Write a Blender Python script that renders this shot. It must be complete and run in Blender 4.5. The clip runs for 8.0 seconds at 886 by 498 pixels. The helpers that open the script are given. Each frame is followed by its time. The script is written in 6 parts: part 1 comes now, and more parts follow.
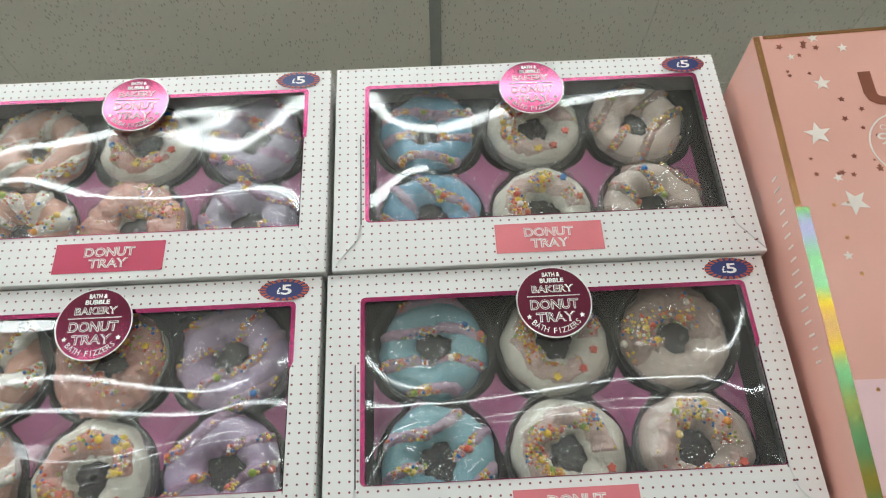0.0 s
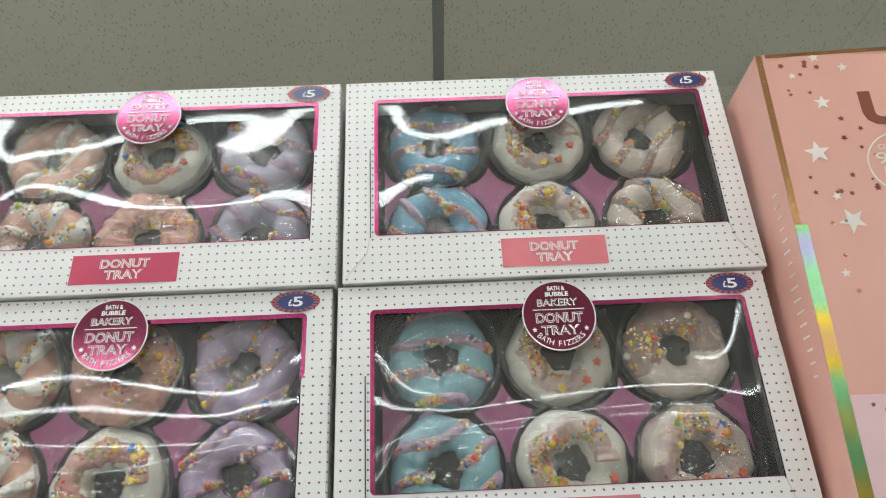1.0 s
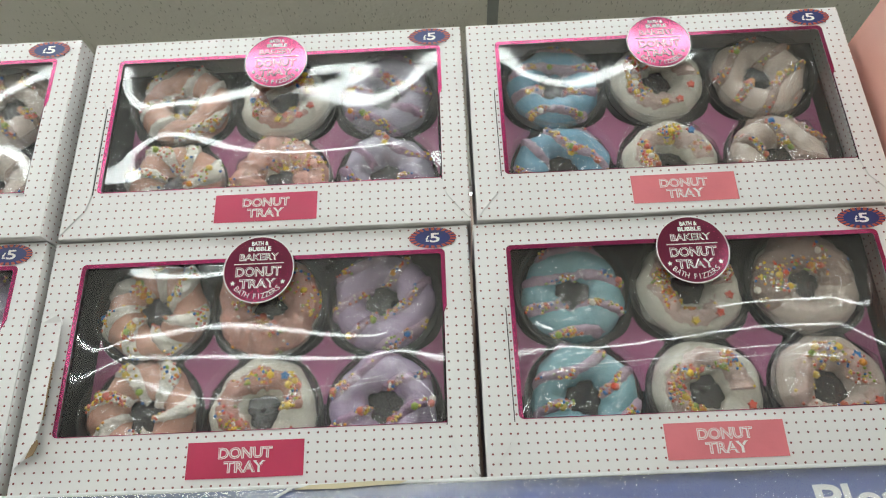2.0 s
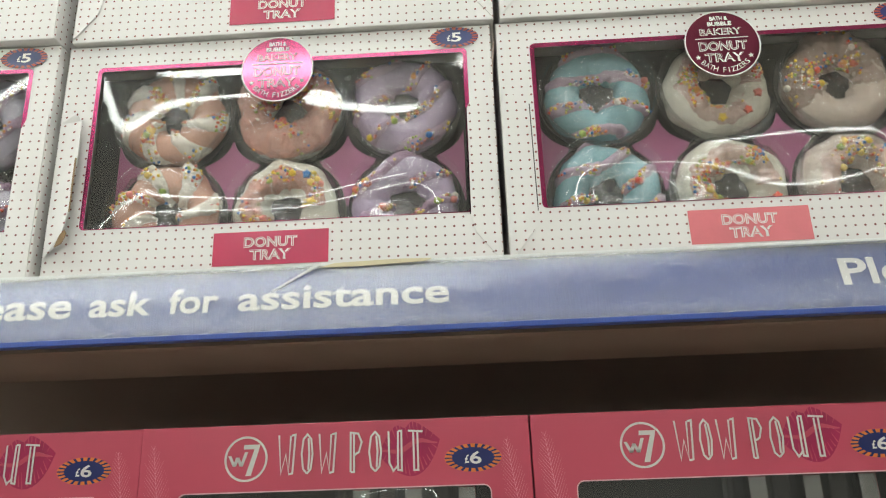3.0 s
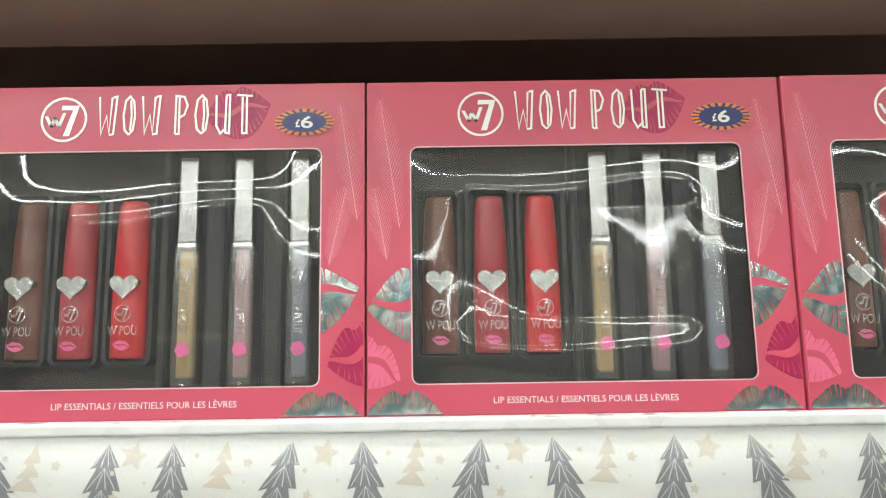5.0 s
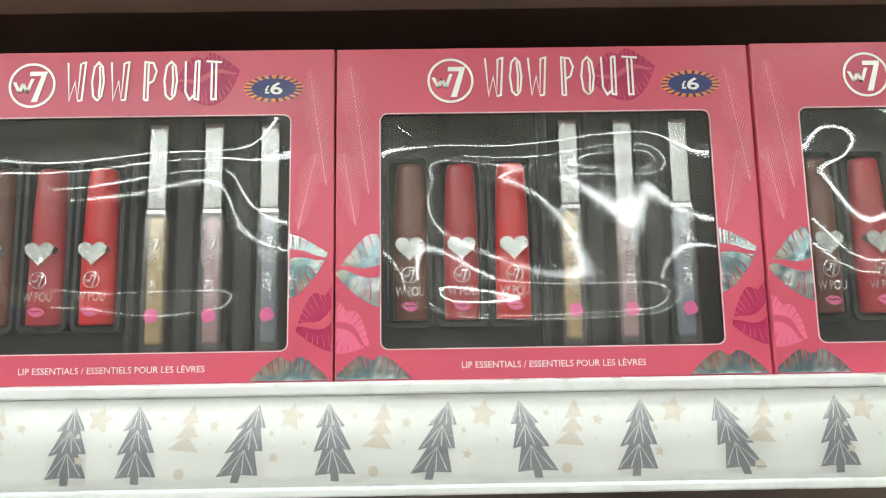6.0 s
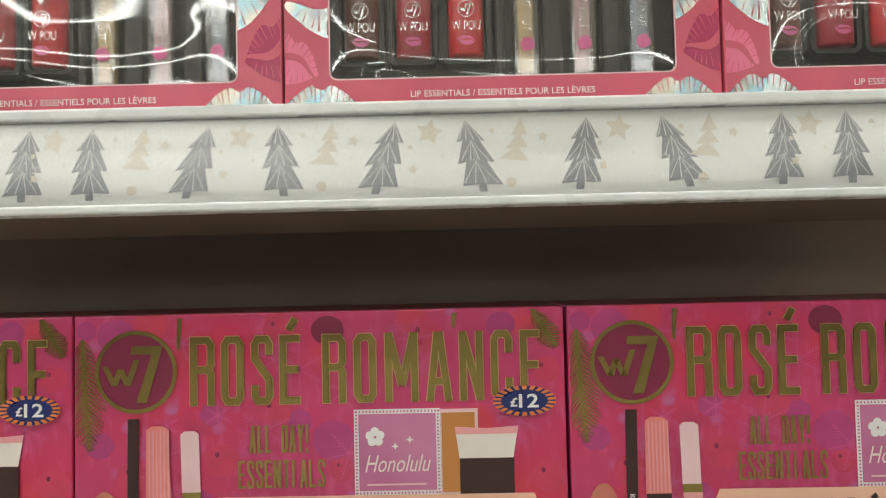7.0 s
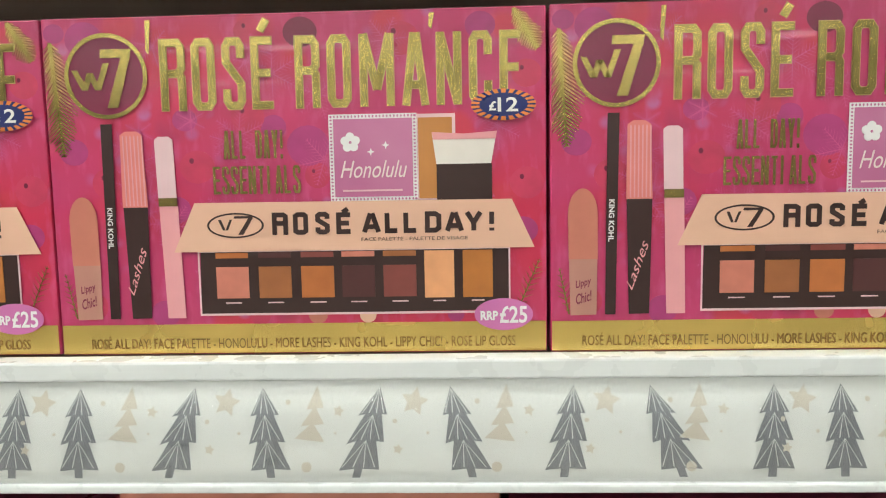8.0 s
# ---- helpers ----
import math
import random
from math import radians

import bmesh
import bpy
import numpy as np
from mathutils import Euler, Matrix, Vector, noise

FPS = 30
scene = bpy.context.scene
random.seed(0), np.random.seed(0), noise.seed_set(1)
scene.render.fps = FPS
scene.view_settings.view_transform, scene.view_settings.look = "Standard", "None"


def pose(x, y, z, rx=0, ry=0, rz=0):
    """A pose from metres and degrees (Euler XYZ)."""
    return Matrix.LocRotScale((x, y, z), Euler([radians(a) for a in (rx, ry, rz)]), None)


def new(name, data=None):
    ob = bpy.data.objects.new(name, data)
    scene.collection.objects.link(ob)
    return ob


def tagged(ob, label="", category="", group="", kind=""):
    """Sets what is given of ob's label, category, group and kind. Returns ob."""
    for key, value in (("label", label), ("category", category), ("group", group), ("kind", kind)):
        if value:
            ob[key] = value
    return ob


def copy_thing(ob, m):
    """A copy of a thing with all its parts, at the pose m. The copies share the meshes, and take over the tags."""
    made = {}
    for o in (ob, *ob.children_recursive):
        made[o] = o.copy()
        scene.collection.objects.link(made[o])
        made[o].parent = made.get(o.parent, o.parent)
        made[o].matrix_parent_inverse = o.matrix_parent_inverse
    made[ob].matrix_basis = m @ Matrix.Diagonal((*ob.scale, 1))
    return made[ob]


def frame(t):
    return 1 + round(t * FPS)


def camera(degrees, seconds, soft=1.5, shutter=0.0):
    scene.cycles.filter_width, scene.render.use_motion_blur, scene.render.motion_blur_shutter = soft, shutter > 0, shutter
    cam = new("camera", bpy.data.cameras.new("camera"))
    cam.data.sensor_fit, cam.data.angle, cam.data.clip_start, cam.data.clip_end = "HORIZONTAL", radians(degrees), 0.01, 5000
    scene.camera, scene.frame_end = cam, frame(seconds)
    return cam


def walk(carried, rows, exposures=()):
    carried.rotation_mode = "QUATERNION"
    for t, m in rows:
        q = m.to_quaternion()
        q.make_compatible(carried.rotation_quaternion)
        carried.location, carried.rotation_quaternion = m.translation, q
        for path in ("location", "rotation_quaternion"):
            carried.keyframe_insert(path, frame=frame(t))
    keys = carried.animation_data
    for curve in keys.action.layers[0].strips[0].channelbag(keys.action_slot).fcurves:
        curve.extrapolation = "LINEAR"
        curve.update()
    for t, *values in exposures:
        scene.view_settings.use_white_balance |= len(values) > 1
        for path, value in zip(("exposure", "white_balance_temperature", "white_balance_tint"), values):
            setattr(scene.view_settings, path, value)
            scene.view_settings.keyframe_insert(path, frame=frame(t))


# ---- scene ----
cam = camera(67.0, 8.0, soft=1.15)
PATH = [
    (0.0, pose(0.0949, -0.3858, 1.6243, 115.64, 2.84, 0.25)),
    (0.5, pose(0.0995, -0.3892, 1.6274, 115.42, 2.59, 0.09)),
    (1.0, pose(0.0897, -0.3995, 1.6306, 115.23, 2.59, 0.03)),
    (1.2, pose(0.0710, -0.4057, 1.6338, 114.66, 2.54, 0.13)),
    (2.3, pose(0.0115, -0.3987, 1.5983, 111.26, 1.92, 2.49)),
    (2.5, pose(0.0086, -0.3897, 1.5879, 110.19, 1.91, 2.61)),
    (3.0, pose(0.0065, -0.3731, 1.5372, 106.52, 1.98, 2.66)),
    (3.5, pose(0.0136, -0.3670, 1.4924, 101.81, 1.89, 2.04)),
    (4.0, pose(0.0564, -0.3556, 1.4436, 99.57, 1.93, 1.24)),
    (4.5, pose(0.0662, -0.3512, 1.4236, 98.64, 1.56, 0.66)),
    (4.7, pose(0.0701, -0.3380, 1.4208, 98.24, 1.20, 0.38)),
    (5.8, pose(0.0810, -0.3218, 1.4099, 98.04, 0.79, -0.40)),
    (6.0, pose(0.0867, -0.3263, 1.4036, 97.80, 0.90, -0.37)),
    (6.5, pose(0.1003, -0.3263, 1.3666, 96.13, 1.15, -0.29)),
    (7.0, pose(0.1146, -0.3196, 1.3047, 92.15, 1.30, 0.60)),
    (7.5, pose(0.1234, -0.3135, 1.2589, 87.92, 1.34, 1.83)),
    (8.0, pose(0.1312, -0.3120, 1.2065, 84.74, 1.05, 2.04)),
]
walk(cam, PATH, exposures=[(0.0, -0.95, 6450, 10), (1.2, -0.95, 6450, 10), (2.5, -1.06, 6700, 11), (3.0, -0.85, 6850, 10), (3.5, -0.38, 6950, 10), (4.0, -0.28, 6900, 10), (4.5, -0.30, 6800, 10),
                           (6.0, -0.34, 6600, 10), (6.5, -0.62, 6600, 10), (7.0, -0.85, 7000, 12), (7.5, -0.57, 7250, 12), (8.0, -0.47, 6700, 10)])

# ---- world and lamps ----
world = bpy.data.worlds.new("world")
world.use_nodes = True
world.node_tree.nodes["Background"].inputs[0].default_value = (0.8, 0.85, 0.9, 1)
world.node_tree.nodes["Background"].inputs[1].default_value = 0.02
scene.world = world

CEILING_Z = 2.65
# the last row, hidden behind the shelving, is added to brighten the ceiling
# rows of strip lights: distance along the aisle, width, then the stretches that are lit
LAMP_ROWS = ((-0.36, 0.10, (-4.2, -1.9), (-1.7, 0.6), (0.8, 3.1)), (-0.88, 0.036, (-3.0, 0.6)), (-1.35, 0.06, (-3.0, 0.05)), (-2.9, 0.05, (-3.4, -0.25)), (-2.4, 0.03, (1.2, 3.6)), (-3.9, 0.08, (-4.6, 4.6)),
             (-6.4, 0.07, (-4.0, -0.5), (0.3, 3.5)), (-8.5, 0.07, (-4.7, 4.7)), (1.6, 0.03, (-3.0, 3.0)))
LAMP_POWER = 28.0

# ---- materials ----


def nodes_of(name):
    m = bpy.data.materials.new(name)
    m.use_nodes = True
    return m, m.node_tree.nodes, m.node_tree.links, m.node_tree.nodes["Principled BSDF"]


def add(nodes, kind, **values):
    n = nodes.new(kind)
    for key, value in values.items():
        n.inputs[key].default_value = value
    return n


def math_node(nodes, links, op, a, b=None):
    n = nodes.new("ShaderNodeMath")
    n.operation = op
    for i, v in enumerate((a, b)):
        if v is None:
            continue
        if isinstance(v, (int, float)):
            n.inputs[i].default_value = v
        else:
            links.new(v, n.inputs[i])
    return n.outputs[0]


def mix_colour(nodes, links, factor, a, b, blend="MIX"):
    n = nodes.new("ShaderNodeMix")
    n.data_type, n.blend_type = "RGBA", blend
    for socket, v in ((n.inputs[0], factor), (n.inputs[6], a), (n.inputs[7], b)):
        if isinstance(v, (int, float)):
            socket.default_value = v
        elif isinstance(v, tuple):
            socket.default_value = (*v, 1) if len(v) == 3 else v
        else:
            links.new(v, socket)
    return n.outputs[2]


def noise_node(nodes, links, scale, detail=3.0, stretch=None):
    c = nodes.new("ShaderNodeTexCoord")
    n = add(nodes, "ShaderNodeTexNoise", Scale=scale, Detail=detail)
    if stretch:
        mp = nodes.new("ShaderNodeMapping")
        mp.inputs["Scale"].default_value = stretch
        links.new(c.outputs["Object"], mp.inputs[0])
        links.new(mp.outputs[0], n.inputs["Vector"])
    else:
        links.new(c.outputs["Object"], n.inputs["Vector"])
    return n.outputs["Fac"]


def surface(name, colour, rough=0.5, metal=0.0, vary=0.12, scale=60.0, bump=0.05, bump_scale=400.0, coat=0.0, stretch=None, second=None, depth=0.001, coat_rough=0.12, coat_ior=1.5):
    """A painted, printed or moulded surface: base colour with a broad and a fine variation, uneven gloss and fine relief."""
    m, nodes, links, p = nodes_of(name)
    broad = noise_node(nodes, links, scale, 3.0, stretch)
    dark = tuple(c * (1 - vary) for c in colour)
    light = second or tuple(min(1, c * (1 + vary * 0.6)) for c in colour)
    links.new(mix_colour(nodes, links, broad, dark, light), p.inputs["Base Color"])
    fine = noise_node(nodes, links, bump_scale, 2.0, stretch)
    r = math_node(nodes, links, "MULTIPLY_ADD", broad, 0.15)
    r.node.inputs[2].default_value = max(0.02, rough - 0.07)
    links.new(r, p.inputs["Roughness"])
    p.inputs["Metallic"].default_value = metal
    p.inputs["Coat Weight"].default_value = coat
    p.inputs["Coat IOR"].default_value = coat_ior
    p.inputs["Coat Roughness"].default_value = coat_rough
    if bump:
        b = add(nodes, "ShaderNodeBump", Strength=bump, Distance=depth)
        links.new(fine, b.inputs["Height"])
        links.new(b.outputs[0], p.inputs["Normal"])
    return m


def film_material(name, gloss_rough=0.03, haze=0.0, spread=0.16, veil=0.25, least=0.085):
    """Thin clear plastic: see-through, with the gloss of its surface."""
    m = bpy.data.materials.new(name)
    m.use_nodes = True
    nodes, links = m.node_tree.nodes, m.node_tree.links
    nodes.remove(nodes["Principled BSDF"])
    clear = nodes.new("ShaderNodeBsdfTransparent")
    clear.inputs[0].default_value = (0.97, 0.97, 0.97, 1)
    sharp = nodes.new("ShaderNodeBsdfGlossy")
    sharp.inputs["Roughness"].default_value = gloss_rough
    soft = nodes.new("ShaderNodeBsdfGlossy")
    soft.inputs["Roughness"].default_value = veil
    gloss = nodes.new("ShaderNodeMixShader")
    gloss.inputs[0].default_value = spread
    links.new(sharp.outputs[0], gloss.inputs[1])
    links.new(soft.outputs[0], gloss.inputs[2])
    facing = nodes.new("ShaderNodeLayerWeight")
    facing.inputs[0].default_value = 0.5
    grazing = math_node(nodes, links, "MULTIPLY_ADD", math_node(nodes, links, "POWER", facing.outputs["Facing"], 5.0), 0.85)
    grazing.node.inputs[2].default_value = least
    mix = nodes.new("ShaderNodeMixShader")
    links.new(grazing, mix.inputs[0])
    links.new(clear.outputs[0], mix.inputs[1])
    links.new(gloss.outputs[0], mix.inputs[2])
    last = mix
    # haze paints a pale diffuse veil over whatever shows through the plastic
    if haze:
        dull = nodes.new("ShaderNodeBsdfDiffuse")
        dull.inputs[0].default_value = (0.8, 0.8, 0.8, 1)
        mix2 = nodes.new("ShaderNodeMixShader")
        mix2.inputs[0].default_value = haze
        links.new(mix.outputs[0], mix2.inputs[1])
        links.new(dull.outputs[0], mix2.inputs[2])
        last = mix2
    links.new(last.outputs[0], nodes["Material Output"].inputs[0])
    return m


def dotted_card():
    """White printed board with rows of tiny foil dots."""
    m, nodes, links, p = nodes_of("dotted_white_board")
    c = nodes.new("ShaderNodeTexCoord")
    s = nodes.new("ShaderNodeSeparateXYZ")
    links.new(c.outputs["Object"], s.inputs[0])
    pitch = 0.0054
    u = math_node(nodes, links, "ADD", s.outputs[0], s.outputs[1])

    def cell(v):
        w = math_node(nodes, links, "FRACT", math_node(nodes, links, "ADD", math_node(nodes, links, "DIVIDE", v, pitch), 40.0))
        w = math_node(nodes, links, "SUBTRACT", w, 0.5)
        return math_node(nodes, links, "MULTIPLY", w, w)
    d = math_node(nodes, links, "ADD", cell(u), cell(s.outputs[2]))
    dot = math_node(nodes, links, "LESS_THAN", d, 0.0135)
    broad = noise_node(nodes, links, 14.0, 4.0)
    paper = mix_colour(nodes, links, broad, (0.72, 0.70, 0.69), (0.82, 0.80, 0.79))
    ink = mix_colour(nodes, links, noise_node(nodes, links, 30.0, 2.0), (0.10, 0.045, 0.05), (0.42, 0.12, 0.12))
    links.new(mix_colour(nodes, links, dot, paper, ink), p.inputs["Base Color"])
    links.new(math_node(nodes, links, "MULTIPLY", dot, 0.7), p.inputs["Metallic"])
    p.inputs["Roughness"].default_value = 0.42
    b = add(nodes, "ShaderNodeBump", Strength=0.08, Distance=0.001)
    links.new(noise_node(nodes, links, 120.0, 4.0), b.inputs["Height"])
    links.new(b.outputs[0], p.inputs["Normal"])
    return m


def islands(name, colours, rough=0.4, metal=0.0):
    """Many small pieces, each in one of several colours."""
    m, nodes, links, p = nodes_of(name)
    g = nodes.new("ShaderNodeNewGeometry")
    ramp = nodes.new("ShaderNodeValToRGB")
    ramp.color_ramp.interpolation = "CONSTANT"
    e = ramp.color_ramp.elements
    while len(e) < len(colours):
        e.new(0.5)
    for i, col in enumerate(colours):
        e[i].position = i / len(colours)
        e[i].color = (*col, 1)
    links.new(g.outputs["Random Per Island"], ramp.inputs[0])
    links.new(ramp.outputs[0], p.inputs["Base Color"])
    p.inputs["Roughness"].default_value = rough
    p.inputs["Metallic"].default_value = metal
    return m


def rosy_print():
    """Mottled magenta print with soft pink fronds and dark berry patches."""
    m, nodes, links, p = nodes_of("mottled_magenta_print")
    a = noise_node(nodes, links, 22.0, 5.0)
    b = noise_node(nodes, links, 9.0, 2.0)
    w = noise_node(nodes, links, 160.0, 3.0, (1.0, 1.0, 0.35))
    col = mix_colour(nodes, links, a, (0.48, 0.028, 0.110), (0.62, 0.062, 0.190))
    s = math_node(nodes, links, "MULTIPLY", math_node(nodes, links, "SUBTRACT", b, 0.47), 7.0)
    s.node.use_clamp = True
    col = mix_colour(nodes, links, s, col, (0.60, 0.030, 0.085))
    t = math_node(nodes, links, "MULTIPLY", math_node(nodes, links, "SUBTRACT", w, 0.52), 3.0)
    t.node.use_clamp = True
    col = mix_colour(nodes, links, t, col, (0.66, 0.11, 0.27))
    for scale, colour, reach in ((48.0, (0.64, 0.05, 0.075), 0.50), (70.0, (0.50, 0.16, 0.38), 0.30), (36.0, (0.30, 0.03, 0.10), 0.34)):
        vor = add(nodes, "ShaderNodeTexVoronoi", Scale=scale)
        links.new(nodes.new("ShaderNodeTexCoord").outputs["Object"], vor.inputs["Vector"])
        near = math_node(nodes, links, "MULTIPLY", math_node(nodes, links, "SUBTRACT", reach, vor.outputs["Distance"]), 7.0)
        near.node.use_clamp = True
        pick = math_node(nodes, links, "MULTIPLY", math_node(nodes, links, "SUBTRACT", noise_node(nodes, links, scale * 0.35, 1.0), 0.52), 9.0)
        pick.node.use_clamp = True
        col = mix_colour(nodes, links, math_node(nodes, links, "MULTIPLY", math_node(nodes, links, "MULTIPLY", near, pick), 0.75), col, colour)
    links.new(col, p.inputs["Base Color"])
    p.inputs["Roughness"].default_value = 0.3
    p.inputs["Coat Weight"].default_value = 0.3
    return m


def ceiling_tile():
    m, nodes, links, p = nodes_of("fissured_ceiling_tile")
    c = nodes.new("ShaderNodeTexCoord")
    v = add(nodes, "ShaderNodeTexVoronoi", Scale=95.0)
    mp = nodes.new("ShaderNodeMapping")
    mp.inputs["Scale"].default_value = (1.6, 0.6, 1)
    links.new(c.outputs["Object"], mp.inputs[0])
    links.new(mp.outputs[0], v.inputs["Vector"])
    pit = math_node(nodes, links, "LESS_THAN", v.outputs["Distance"], 0.22)
    keep = math_node(nodes, links, "GREATER_THAN", noise_node(nodes, links, 45.0, 3.0), 0.42)
    pit = math_node(nodes, links, "MULTIPLY", pit, keep)
    base = mix_colour(nodes, links, noise_node(nodes, links, 3.0, 5.0), (0.86, 0.84, 0.74), (0.92, 0.90, 0.81))
    links.new(mix_colour(nodes, links, pit, base, (0.62, 0.60, 0.52)), p.inputs["Base Color"])
    p.inputs["Roughness"].default_value = 0.9
    b = add(nodes, "ShaderNodeBump", Strength=0.7, Distance=0.003)
    links.new(noise_node(nodes, links, 90.0, 5.0), b.inputs["Height"])
    links.new(b.outputs[0], p.inputs["Normal"])
    return m


def glowing(name, colour, strength):
    m, nodes, links, p = nodes_of(name)
    p.inputs["Base Color"].default_value = (0.8, 0.8, 0.8, 1)
    p.inputs["Emission Color"].default_value = (*colour, 1)
    p.inputs["Emission Strength"].default_value = strength
    return m


def fizzer(name, colour):
    """Pressed bath salt under tight clear wrap: chalky colour, glossy creased skin."""
    m, nodes, links, p = nodes_of(name)
    a = noise_node(nodes, links, 55.0, 4.0)
    links.new(mix_colour(nodes, links, a, tuple(c * 0.82 for c in colour), tuple(min(1, c * 1.08) for c in colour)), p.inputs["Base Color"])
    p.inputs["Roughness"].default_value = 0.6
    b = add(nodes, "ShaderNodeBump", Strength=0.6, Distance=0.0015)
    links.new(noise_node(nodes, links, 420.0, 4.0), b.inputs["Height"])
    links.new(b.outputs[0], p.inputs["Normal"])
    p.inputs["Coat Weight"].default_value = 0.7
    p.inputs["Coat Roughness"].default_value = 0.1
    cb = add(nodes, "ShaderNodeBump", Strength=1.0, Distance=0.006)
    links.new(noise_node(nodes, links, 90.0, 2.0, (1.0, 0.6, 0.3)), cb.inputs["Height"])
    links.new(cb.outputs[0], p.inputs["Coat Normal"])
    return m


